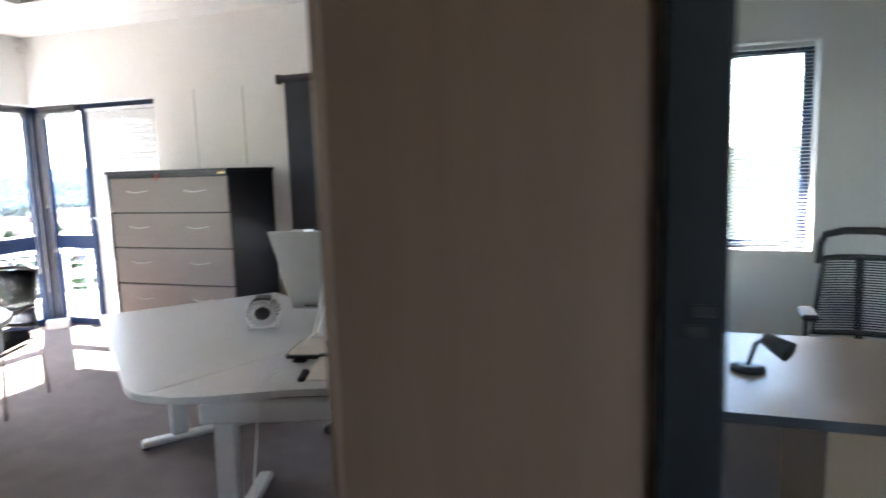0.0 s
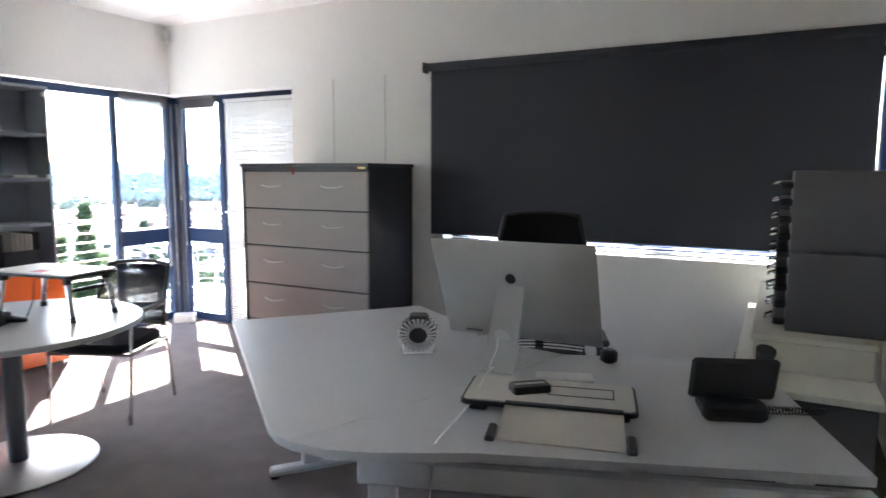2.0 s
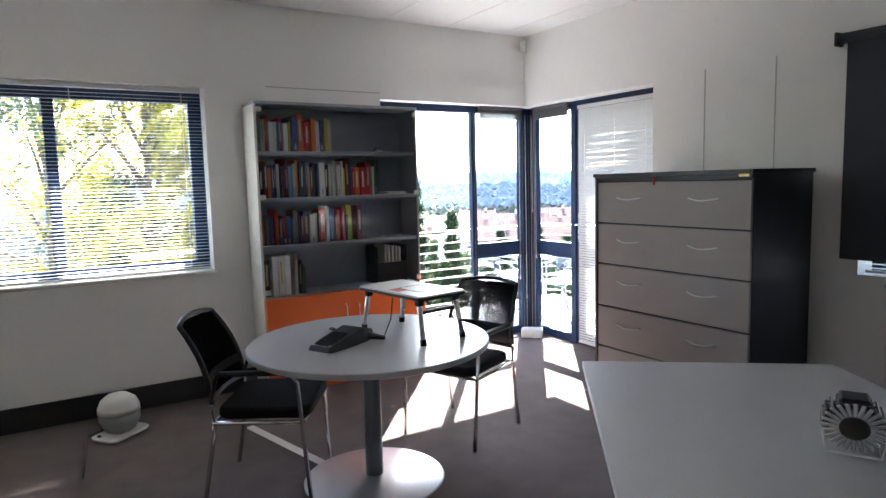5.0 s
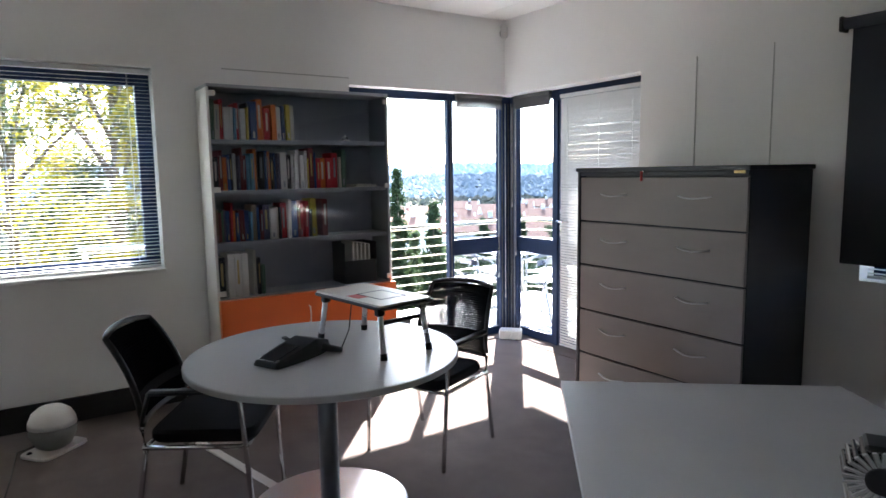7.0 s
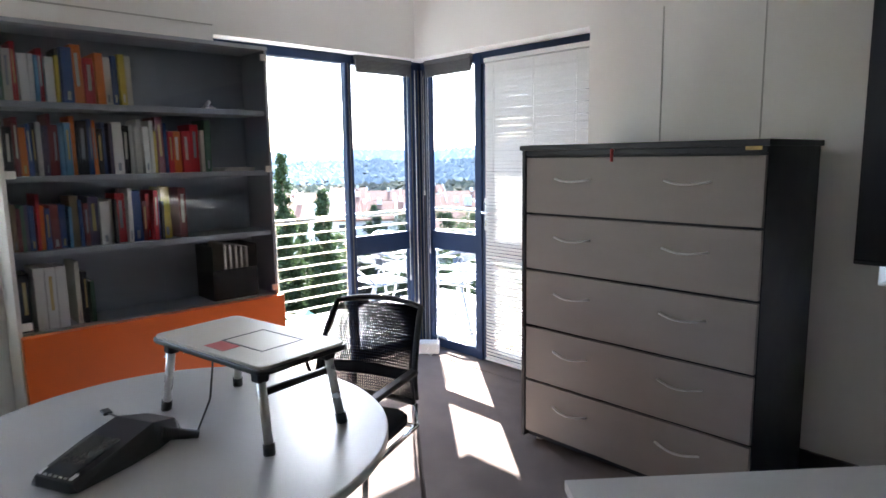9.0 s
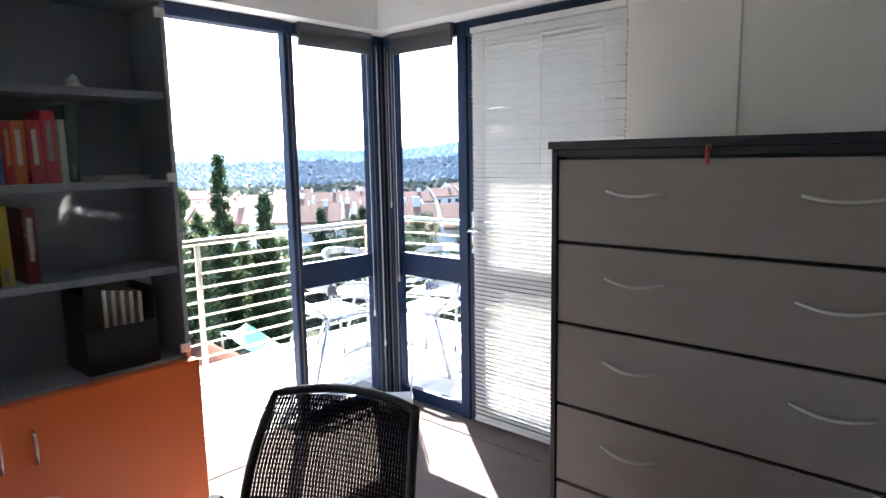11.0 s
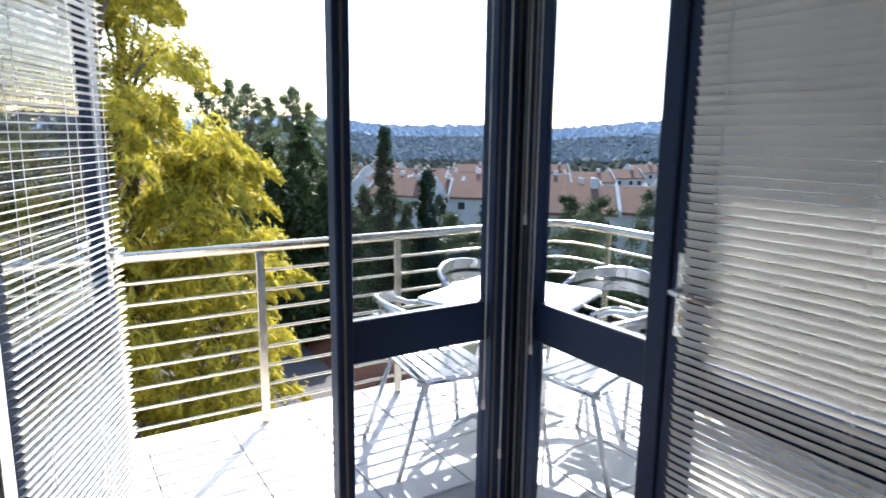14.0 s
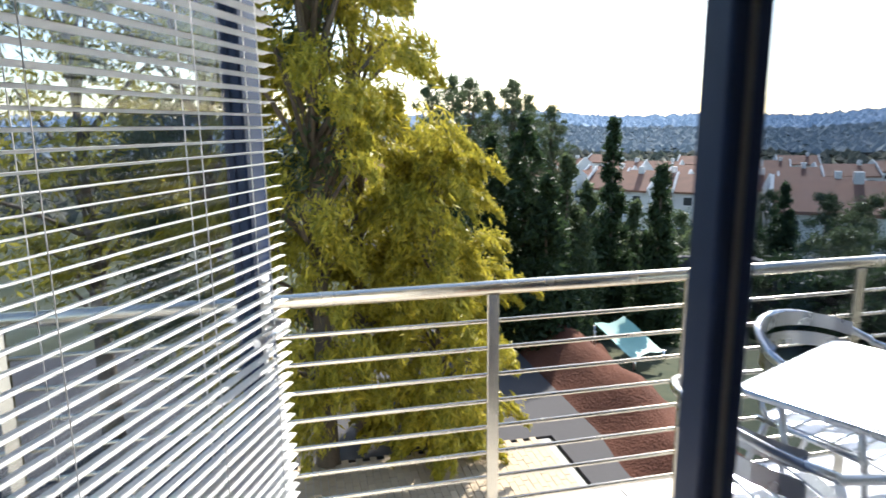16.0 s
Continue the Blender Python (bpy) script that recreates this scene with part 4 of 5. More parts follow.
wing = [(-1.988, 1.264), (-1.623, 2.272), (-1.566, 2.477), (-1.74, 2.5), (-2.59, 3.04), (-3.235, 2.255), (-2.3, 1.47), (-2.12, 1.32), (-2.05, 1.278)]
part("desktop", Mesh().prism(wing, 0.693, 0.72, 0.0006), DESK, desk)
mdir, ndir = Vector((0.947, 0.322, 0)), Vector((-0.322, 0.947, 0))
o = Vector((-1.86, 1.44, 0))
for q in (0.03, 1.25):
    b0 = o + mdir * q + ndir * 0.12
    lg = part("leg", Mesh().box(-0.045, -0.03, 0.05, 0.045, 0.03, 0.66, 0.01, Matrix.Translation(b0) @ pose(0, 0, 0, 0, 0, 18.8)), STEELPAINT, desk)
    part("foot", Mesh().box(-0.035, -0.1, 0.015, 0.035, 0.5, 0.05, 0.01, Matrix.Translation(b0) @ pose(0, 0, 0, 0, 0, 18.8)), STEELPAINT, lg)
    part("bracket", Mesh().box(-0.03, -0.08, 0.66, 0.03, 0.45, 0.692, 0.004, Matrix.Translation(b0) @ pose(0, 0, 0, 0, 0, 18.8)), STEELPAINT, lg)
wl = Vector((-2.78, 2.3, 0))
lg = part("leg", Mesh().box(-0.03, -0.045, 0.05, 0.03, 0.045, 0.66, 0.01, Matrix.Translation(wl) @ pose(0, 0, 0, 0, 0, -38.5)), STEELPAINT, desk)
part("foot", Mesh().box(-0.2, -0.035, 0.015, 0.5, 0.035, 0.05, 0.01, Matrix.Translation(wl) @ pose(0, 0, 0, 0, 0, 51)), STEELPAINT, lg)
part("glide", Mesh().lathe([(0.025, 0), (0.025, 0.015)], 12, Matrix.Translation(wl + Vector((-0.11, -0.14, 0)))), BLACK, lg)
part("rail", Mesh().box(0.0, -0.02, 0.575, 1.38, 0.02, 0.66, 0.008, Matrix.Translation(o - ndir * 0.05) @ pose(0, 0, 0, 0, 0, 18.8)), STEELPAINT, desk)
part("rail", Mesh().box(0, -0.02, 0.575, 1.05, 0.02, 0.66, 0.008, Matrix.Translation(o + ndir * 0.1) @ pose(0, 0, 0, 0, 0, 137)), STEELPAINT, desk)

# computer on the desk, seen from behind
im = thing("computer", (-1.72, 2.24, 0.72), 3, "silver all-in-one computer seen from behind", "computer")
tilt = pose(0, 0.09, 0.275, 26)
bk = Mesh()
N = 14
vs = []
for j in range(N + 1):
    for i in range(N + 1):
        u, w = i / N * 2 - 1, j / N * 2 - 1
        vs.append(tilt @ Vector((u * 0.335, -0.035 * (1 - u ** 4) * (1 - w ** 4) ** 0.8 - 0.004, w * 0.24)))
fs = [(j * (N + 1) + i, j * (N + 1) + i + 1, (j + 1) * (N + 1) + i + 1, (j + 1) * (N + 1) + i) for j in range(N) for i in range(N)]
bk.add(vs, fs, True)
part("housing", bk, SILVER, im)
part("edge", Mesh().box(-0.335, -0.004, -0.24, 0.335, 0.006, 0.24, 0.003, tilt), SILVER, im)
part("screen", Mesh().box(-0.32, 0.0065, -0.16, 0.32, 0.009, 0.235, 0.001, tilt), HOUSEGLASS, im)
st = Mesh()
st.add([(sx * (0.066 - 0.012 * (z > 0.1)), y, z) for sx in (-1, 1) for y, z in ((-0.12, 0.006), (0.03, 0.31), (0.05, 0.3), (-0.105, 0.0))], [(0, 1, 2, 3), (7, 6, 5, 4), (0, 4, 5, 1), (1, 5, 6, 2), (2, 6, 7, 3), (3, 7, 4, 0)])
part("stand", st, SILVER, im, "bent aluminium stand")
part("foot", Mesh().box(-0.066, -0.14, 0, 0.066, 0.1, 0.006, 0.002), SILVER, im)
part("cable_port", Mesh().lathe([(0.034, 0), (0.034, 0.006), (0.026, 0.006)], 20, pose(0, -0.066, 0.125, 116)), WHITEPL, im)
part("emblem", Mesh().lathe([(0.022, 0), (0.022, 0.002)], 16, tilt @ pose(0, -0.038, 0.09, 90)), BLACK, im, "dark rounded emblem")
for k in range(6):
    part("socket", Mesh().box(-0.24 + k * 0.013, -0.037, -0.2, -0.232 + k * 0.013, -0.028, -0.192, 0.001, tilt), BLACK, im)
wc = thing("power_cable", (-1.72, 2.24, 0.72), 3, "white power cable falling off the desk", "cable")
part("cord", Mesh().tube([(0, -0.12, 0.14), (0.01, -0.16, 0.1), (-0.01, -0.19, 0.03), (0.03, -0.25, 0.06), (0.04, -0.35, 0.065), (0.05, -0.5, 0.02), (0.06, -0.72, 0.01), (0.06, -0.80, 0.0), (0.05, -0.82, -0.2), (-0.05, -0.75, -0.6), (0.05, -0.6, -0.69), (0.2, -0.5, -0.7)], 0.0035, 6), WHITEPL, wc)
kb = thing("keyboard", (-1.42, 2.17, 0.72), 20, "slim white keyboard beside the computer", "keyboard")
part("body", Mesh().box(-0.15, -0.03, 0, 0.06, 0.05, 0.014, 0.004), WHITEPL, kb)
# lap desk on the desk
ld = thing("lap_desk", (-1.43, 1.885, 0.72), 14, "folded lap stand with a beige board and black rim", "laptop stand")
part("rim", Mesh().prism(rect(0.55, 0.26, 0.03), 0.025, 0.04, 0.003), BLACK, ld)
part("board", Mesh().prism(rect(0.53, 0.24, 0.025), 0.036, 0.044, 0.002), STANDTOP, ld)
fr = Mesh()
for a in ((0.0, -0.03, 0.2, -0.026), (0.0, 0.056, 0.2, 0.06), (-0.004, -0.03, 0.0, 0.06), (0.2, -0.03, 0.204, 0.06)):
    fr.box(a[0], a[1], 0.0435, a[2], a[3], 0.0455)
part("panel_outline", fr, BLACK, ld)
for sx in (-1, 1):
    for sy in (-1, 1):
        part("folded_leg", Mesh().box(sx * 0.22 - 0.03, sy * 0.09 - 0.015, 0, sx * 0.22 + 0.03, sy * 0.09 + 0.015, 0.026, 0.006), BLACK, ld)
fl = part("flap", Mesh().box(-0.18, -0.2, -0.006, 0.18, 0.0, 0.0, 0.002, pose(0.05, -0.125, 0.036, 9)), STANDTOP, ld, "pale front flap")
part("flap_edge", Mesh().box(-0.18, -0.012, 0.0, 0.18, 0.012, 0.006, 0.003, pose(0.05, -0.125, 0.04)), BLACK, fl)
for s in (-1, 1):
    part("clamp", Mesh().box(s * 0.195 - 0.014, -0.21, -0.01, s * 0.195 + 0.014, -0.13, 0.012, 0.006, pose(0.05, -0.125, 0.036, 9)), BLACK, fl)
sc = thing("card_reader", (-1.49, 1.86, 0.764), 40, "small black card reader with a pale stripe", "card reader")
part("body", Mesh().prism(rect(0.13, 0.065, 0.012), 0, 0.026, 0.004), BLACK, sc)
part("stripe", Mesh().box(-0.05, -0.006, 0.0255, 0.05, 0.008, 0.0275), STANDTOP, sc)
# chrome ribbed desk ornament
oc = thing("desk_clock", (-2.13, 2.24, 0.72), -62, "chrome ribbed desk ornament on a white wire cradle", "ornament")
drum = Mesh()
for k in range(24):
    a = 2 * math.pi * k / 24
    drum.box(-0.05, -0.006, 0.03, 0.05, 0.006, 0.075, 0.003, pose(0, 0, 0.085) @ Matrix.Rotation(a, 4, "X"))
part("ribs", drum, CHROME, oc)
part("hub", Mesh().lathe([(0.034, -0.056), (0.034, 0.056)], 20, pose(0, 0, 0.085, 0, 90)), BLACK, oc)
part("cap", Mesh().box(-0.04, -0.035, 0.15, 0.04, 0.035, 0.168, 0.006), BLACK, oc)
part("cradle", Mesh().tube([(-0.06, -0.07, 0.07), (-0.06, -0.06, 0.01), (0.06, -0.06, 0.008), (0.06, -0.07, 0.07)], 0.004).tube([(-0.06, 0.07, 0.07), (-0.06, 0.06, 0.01), (0.06, 0.06, 0.008), (0.06, 0.07, 0.07)], 0.004).tube([(0.06, -0.06, 0.008), (0.06, 0.06, 0.008)], 0.004), WHITEPL, oc)
oc.scale = (1.14, 1.1, 0.93)
# desk telephone
ph = thing("telephone", (-0.91, 2.09, 0.72), 22, "black desk telephone seen from behind", "telephone")
part("base", Mesh().prism(rounded([(-0.1, -0.09), (0.1, -0.09), (0.08, 0.08), (-0.08, 0.08)], 0.03), 0, 0.055, 0.012), BLACK, ph)
part("back_plate", Mesh().box(-0.13, -0.012, 0, 0.13, 0.012, 0.14, 0.01, pose(0, -0.02, 0.055, 14)), BLACK, ph)
part("handset", Mesh().tube([(0.09, 0.03, 0.06), (0.095, 0.0, 0.14), (0.095, -0.03, 0.215)], [0.026, 0.02, 0.03], 10), BLACK, ph)
cl = Mesh()
cl.tube([Vector((0.11 + 0.002 * k, -0.02 + 0.012 * math.sin(k * 1.3), 0.02 + 0.012 * math.cos(k * 1.3))) for k in range(90)], 0.0028, 5)
part("coiled_cord", cl, BLACK, ph)
# cables below the desk
for k, (x, y, mt) in enumerate(((-1.5, 1.75, BLACK), (-1.35, 1.85, WHITEPL), (-1.25, 1.8, BLACK), (-1.05, 1.95, BLACK))):
    cb = thing("cable", (x, y, 0), 0, "loose cable hanging below the desk", "cable", "cables below the desk")
    part("cord", Mesh().tube([(0, 0, 0.69), (0.03, -0.02, 0.5), (0.1 - 0.05 * k, 0.02, 0.3), (0.02, 0.05, 0.1), (-0.08, 0.0, 0.006), (-0.2, 0.1, 0.006)], 0.004, 6), mt, cb)


# ---- office chairs ----
def office_chair(place, turn, label, padded=True):
    c = thing("office_chair", place, turn, label, "office chair")
    part("seat", Mesh().prism(rounded([(-0.25, -0.22), (0.25, -0.22), (0.25, 0.26), (-0.25, 0.26)], 0.09), 0.45, 0.52, 0.02), FABRIC, c)
    part("column", Mesh().tube([(0, 0, 0.1), (0, 0, 0.45)], 0.028, 12), BLACK, c)
    for k in range(5):
        a = 2 * math.pi * k / 5 + 0.3
        ft = part("base_arm", Mesh().tube([(0, 0, 0.12), (0.29 * math.cos(a), 0.29 * math.sin(a), 0.075)], [0.03, 0.016], 8), SATIN, c)
        part("castor", Mesh().lathe([(0.028, -0.022), (0.03, -0.018), (0.03, 0.018), (0.028, 0.022)], 12, Matrix.Translation((0.29 * math.cos(a), 0.29 * math.sin(a), 0.03)) @ Matrix.Rotation(a, 4, "Z") @ pose(0, 0, 0, 90)), BLACK, ft)
    def bp(u, v):
        return Vector((u * (0.225 - 0.05 * v), -0.24 - 0.05 * (1 - u * u) * 0 - 0.06 * v + 0.05 * u * u, 0.56 + (0.48 if padded else 0.4) * v))
    edge = [bp(-1, t / 6) for t in range(7)] + [bp(u / 4, 1) for u in range(-3, 4)] + [bp(1, 1 - t / 6) for t in range(7)] + [bp(u / 4, 0) for u in range(3, -4, -1)]
    part("back_frame", Mesh().tube(edge, 0.016, 8, True), BLACK, c)
    web = Mesh()
    for k in range(1, 30):
        web.tube([bp(u / 5, k / 30) for u in range(-5, 6)], 0.004, 3)
    part("back_mesh", web, MESHCLOTH, c, "black ribbed mesh back")
    if padded:
        head = []
        for j in range(7):
            for i in range(11):
                u, v = i / 5 - 1, j / 6
                head.append((u * (0.225 - 0.04 * v), -0.315 + 0.05 * u * u - 0.02 * v, 1.09 + 0.18 * v - 0.012 * u * u))
        hm = Mesh()
        fq = [(j * 11 + i, j * 11 + i + 1, j * 11 + 12 + i, j * 11 + 11 + i) for j in range(6) for i in range(10)]
        hm.add(head, fq, True).add([(x, y - 0.025, z) for x, y, z in head], fq, True)
        rim = [head[i] for i in range(11)] + [head[j * 11 + 10] for j in range(1, 7)] + [head[66 + i] for i in range(9, -1, -1)] + [head[j * 11] for j in range(5, 0, -1)]
        part("headrest", hm, FABRIC, c)
        part("headrest_rim", Mesh().tube([(x, y - 0.012, z) for x, y, z in rim], 0.014, 6, True), BLACK, c)
    else:
        hoop = [(-0.2, -0.24, 0.93), (-0.195, -0.27, 1.03), (-0.17, -0.29, 1.08), (-0.08, -0.315, 1.1), (0.08, -0.315, 1.1), (0.17, -0.29, 1.08), (0.195, -0.27, 1.03), (0.2, -0.24, 0.93)]
        part("top_hoop", Mesh().tube(hoop, 0.02, 8), BLACK, c, "open black plastic hoop")
    part("spine", Mesh().tube([(0, -0.2, 0.46), (0, -0.29, 0.6), (0, -0.32, 1.1 if padded else 0.95)], 0.022, 8), BLACK, c)
    for s in (-1, 1):
        part("armrest", Mesh().box(s * 0.27 - 0.04, -0.12, 0.69, s * 0.27 + 0.04, 0.12, 0.72, 0.012), BLACK, c)
        part("arm_post", Mesh().tube([(s * 0.22, 0, 0.47), (s * 0.28, 0, 0.5), (s * 0.275, 0, 0.69)], 0.018, 8), BLACK, c)
    return c


office_chair((-1.77, 2.78, 0), 200, "black mesh-backed office chair with a headrest behind the desk")
office_chair((0.78, 3.1, 0), 175, "black mesh office chair with open hoop top in next office", False)

# ---- low cabinets and tray tower beside the desk ----
lc = thing("low_cabinet", (-0.585, 3.15, 0), 0, "grey low cabinet with a cream top", "cabinet")
part("body", Mesh().box(-0.32, -0.72, 0.02, 0.12, 0.9, 0.69, 0.003), TOWER, lc)
part("top", Mesh().box(-0.34, -0.74, 0.69, 0.135, 0.92, 0.718, 0.003), CREAM, lc)
for k in range(2):
    d = part("door", Mesh().box(-0.342, -0.71 + k * 0.8, 0.06, -0.322, 0.08 + k * 0.8, 0.68, 0.003), TOWER, lc)
    part("handle", Mesh().tube([(-0.345, 0.0 + k * 0.16, 0.5), (-0.365, 0.0 + k * 0.16, 0.51), (-0.365, 0.0 + k * 0.16, 0.6), (-0.345, 0.0 + k * 0.16, 0.61)], 0.005), SATIN, d)
bx = thing("storage_chest", (-0.55, 3.4, 0.72), 0, "cream flat storage chest on the low cabinet", "chest")
part("body", Mesh().box(-0.31, -0.75, 0, 0.09, 0.57, 0.115, 0.004), CREAM, bx)
part("lid", Mesh().box(-0.32, -0.76, 0.117, 0.1, 0.58, 0.14, 0.004), CREAM, bx)
tw = thing("tray_tower", (-0.59, 3.0, 0.86), 0, "dark grey stacked tray tower with black drawers and steel pulls", "tray tower")
for k in range(2):
    part("case", Mesh().box(-0.165, -0.27, 0.315 * k + 0.002, 0.17, 0.25, 0.315 * k + 0.313, 0.004), TOWER, tw)
for k in range(9):
    ty = part("tray", Mesh().box(-0.21, -0.25, 0.02 + k * 0.067, -0.165, 0.235, 0.05 + k * 0.067, 0.006), BLACK, tw)
    for yy in (-0.16, 0.14):
        part("pull", Mesh().tube([(-0.208, yy - 0.05, 0.046 + k * 0.067), (-0.236, yy - 0.035, 0.036 + k * 0.067), (-0.236, yy + 0.035, 0.036 + k * 0.067), (-0.208, yy + 0.05, 0.046 + k * 0.067)], 0.005, 6), CHROME, ty, "bent chrome pull")
sp = thing("spiked_knob", (-1.37, 2.45, 0.72), 0, "small black knob on the desk edge", "knob")
part("knob", Mesh().lathe([(0.02, 0), (0.035, 0.01), (0.035, 0.045), (0.02, 0.055)], 14), BLACK, sp)

# ---- small things on the floor ----
sl = thing("floor_speaker", (-5.58, 0.6, 0), -50, "white and grey dome-shaped device on a white foot", "speaker")
part("foot", Mesh().prism(rect(0.3, 0.2, 0.05), 0.0, 0.02, 0.004), WHITEPL, sl)
part("bowl", Mesh().lathe([(0.06, 0.02), (0.09, 0.04), (0.118, 0.1), (0.12, 0.15)], 28), GREYPL, sl)
part("dome", Mesh().lathe([(0.122, 0.15), (0.12, 0.18), (0.1, 0.225), (0.06, 0.255), (0.01, 0.265)], 28), WHITEPL, sl)
for s in (-1, 1):
    part("screw", Mesh().lathe([(0.014, 0.02), (0.01, 0.028)], 10, pose(s * 0.115, -0.05, 0)), BLACK, sl)
part("cable", Mesh().tube([(-0.02, -0.1, 0.01), (-0.1, -0.13, 0.006), (0.1, -0.16, 0.006), (0.35, 0.1, 0.006), (0.55, 0.3, 0.006)], 0.0035, 6), BLACK, sl)
cd = thing("cable_cover", (0, 0, 0), 0, "flat white floor cable cover leading to the table", "cable cover")
part("strip", Mesh().box(0, -0.025, 0, 0.85, 0.025, 0.012, 0.005, pose(-5.2, 1.30, 0, 0, 0, 14)), WHITEPL, cd)
md = thing("junction_box", (-5.94, 4.21, 0), 45, "white plastic box with a cable at the glazing corner", "junction box")
part("box", Mesh().box(-0.1, -0.06, 0, 0.1, 0.06, 0.085, 0.008), WHITEPL, md)
part("cable", Mesh().tube([(0.02, -0.06, 0.05), (0.0, -0.09, 0.03), (0.04, -0.11, 0.01), (0.08, -0.08, 0.04), (0.1, 0.02, 0.2), (0.1, 0.06, 0.6)], 0.004, 6), WHITEPL, md)

# ---- balcony ----
BZ, RX, RY = -0.04, -7.63, 5.97
structure("balcony_slab", Mesh().box(-7.78, 0.4, -0.3, -6.25, 6.12, BZ - 0.012).box(-6.25, 4.45, -0.3, -2.6, 6.12, BZ - 0.012), GROUT, "concrete balcony slab")
# unseen overhang, added so the sun patches on the carpet end short
structure("sun_cut_eave", Mesh().box(-7.15, -2.2, 2.62, -6.25, 5.4, 2.78).box(-6.25, 4.45, 2.62, 3.4, 5.4, 2.78), RENDERED, "unseen roof overhang added to cut off the upper sun")
structure("facade", Mesh().box(-6.5, -2.2, -4.0, -6.26, 0.4, -0.13).box(-6.5, 0.4, -4.0, -6.26, 6.1, -0.3), RENDERED, "painted wall below the balcony")
structure("wing_wall", Mesh().box(-6.6, 6.2, -4.0, -0.5, 6.45, 2.75, 0.01), RENDERED, "painted wall of the next wing beyond the balcony")
rail = thing("balcony_railing", (0, 0, 0), 0, "stainless steel balcony railing with eight horizontal bars", "railing")
part("handrail", Mesh().tube([(RX, 0.9, 0.915), (RX, RY - 0.25, 0.915), (RX + 0.03, RY - 0.1, 0.915), (RX + 0.1, RY - 0.03, 0.915), (RX + 0.25, RY, 0.915), (-2.7, RY, 0.915)], 0.026, 14), WARMSTEEL, rail)
for k in range(8):
    z = 0.79 - 0.104 * k
    part("bar", Mesh().tube([(RX, 0.9, z), (RX, RY - 0.25, z), (RX + 0.03, RY - 0.1, z), (RX + 0.1, RY - 0.03, z), (RX + 0.25, RY, z), (-2.7, RY, z)], 0.0085, 8), WARMSTEEL, rail)
post = Mesh().box(-0.008, -0.022, BZ, 0.008, 0.022, 0.895, 0.002).data("post", WARMSTEEL)
for y in (0.95, 1.5, 2.28, 3.08, 3.87, 4.67, 5.47):
    part("post", post, WARMSTEEL, rail).location = (RX + 0.014, y, 0)
for x in (-7.2, -6.4, -5.6, -4.8, -4.0, -3.2):
    p = part("post", post, WARMSTEEL, rail)
    p.location, p.rotation_euler = (x, RY - 0.014, 0), (0, 0, math.pi / 2)

bt = thing("balcony_table", (-6.93, 4.98, BZ), 24, "square aluminium cafe table", "table")
part("tabletop", Mesh().prism(rect(0.7, 0.7, 0.04), 0.7, 0.725, 0.004), SATIN, bt)
part("rim", Mesh().tube([(x, y, 0.712) for x, y in rect(0.71, 0.71, 0.045)], 0.012, 8, True), SATIN, bt)
part("column", Mesh().tube([(0, 0, 0.05), (0, 0, 0.7)], 0.03, 14), SATIN, bt)
for k in range(4):
    a = math.pi / 4 + k * math.pi / 2
    part("foot", Mesh().tube([(0, 0, 0.1), (0.2 * math.cos(a), 0.2 * math.sin(a), 0.06), (0.32 * math.cos(a), 0.32 * math.sin(a), 0.012)], [0.025, 0.018, 0.012], 8), SATIN, bt)

ac = thing("balcony_chair", (-6.92, 4.52, BZ), -6, "aluminium bistro chair with a slatted seat and tubular arms", "chair", "chairs round the balcony table")
for k in range(6):
    part("slat", Mesh().box(-0.2, -0.19 + k * 0.068, 0.435, 0.2, -0.132 + k * 0.068, 0.445, 0.003), SATIN, ac)
for s in (-1, 1):
    part("front_leg", Mesh().tube([(s * 0.235, 0.24, 0.0), (s * 0.235, 0.2, 0.4), (s * 0.25, 0.17, 0.62)], 0.0125, 8), SATIN, ac)
    part("rear_leg", Mesh().tube([(s * 0.23, -0.3, 0.0), (s * 0.2, -0.16, 0.42)], 0.0125, 8), SATIN, ac)
    part("seat_rail", Mesh().tube([(s * 0.205, -0.2, 0.43), (s * 0.215, 0.2, 0.43)], 0.011, 8), SATIN, ac)
loop = [(-0.25, 0.17, 0.62), (-0.272, 0.1, 0.665), (-0.28, -0.05, 0.68)] + [(-0.28 * math.cos(math.pi * k / 10), -0.06 - 0.24 * math.sin(math.pi * k / 10), 0.69 + 0.09 * math.sin(math.pi * k / 10)) for k in range(11)] + [(0.28, -0.05, 0.68), (0.272, 0.1, 0.665), (0.25, 0.17, 0.62)]
part("arm_loop", Mesh().tube(loop, 0.0135, 10), SATIN, ac)
low = [(-0.2 * math.cos(math.pi * k / 10), -0.16 - 0.1 * math.sin(math.pi * k / 10), 0.43 + 0.12 * math.sin(math.pi * k / 10)) for k in range(11)]
part("back_hoop", Mesh().tube(low, 0.0115, 8), SATIN, ac)
for zb in (0.6, 0.68):
    arc = [(-0.265 * math.cos(math.pi * k / 12), -0.06 - 0.22 * math.sin(math.pi * k / 12)) for k in range(1, 12)]
    bs = Mesh()
    vs = [(x, y, zb + 0.05 * math.sin(math.pi * (k + 1) / 12) + h) for h in (0, 0.055) for k, (x, y) in enumerate(arc)]
    bs.add(vs, [(k, k + 1, k + 12, k + 11) for k in range(10)]).add([(x * 1.015, y - 0.004, z) for x, y, z in vs], [(k, k + 1, k + 12, k + 11) for k in range(10)])
    part("back_slat", bs, SATIN, ac)
copy_thing(ac, pose(-6.44, 5.08, BZ, 0, 0, 98))
copy_thing(ac, pose(-7.3, 5.12, BZ, 0, 0, -72))
copy_thing(ac, pose(-6.78, 5.52, BZ, 0, 0, 200))

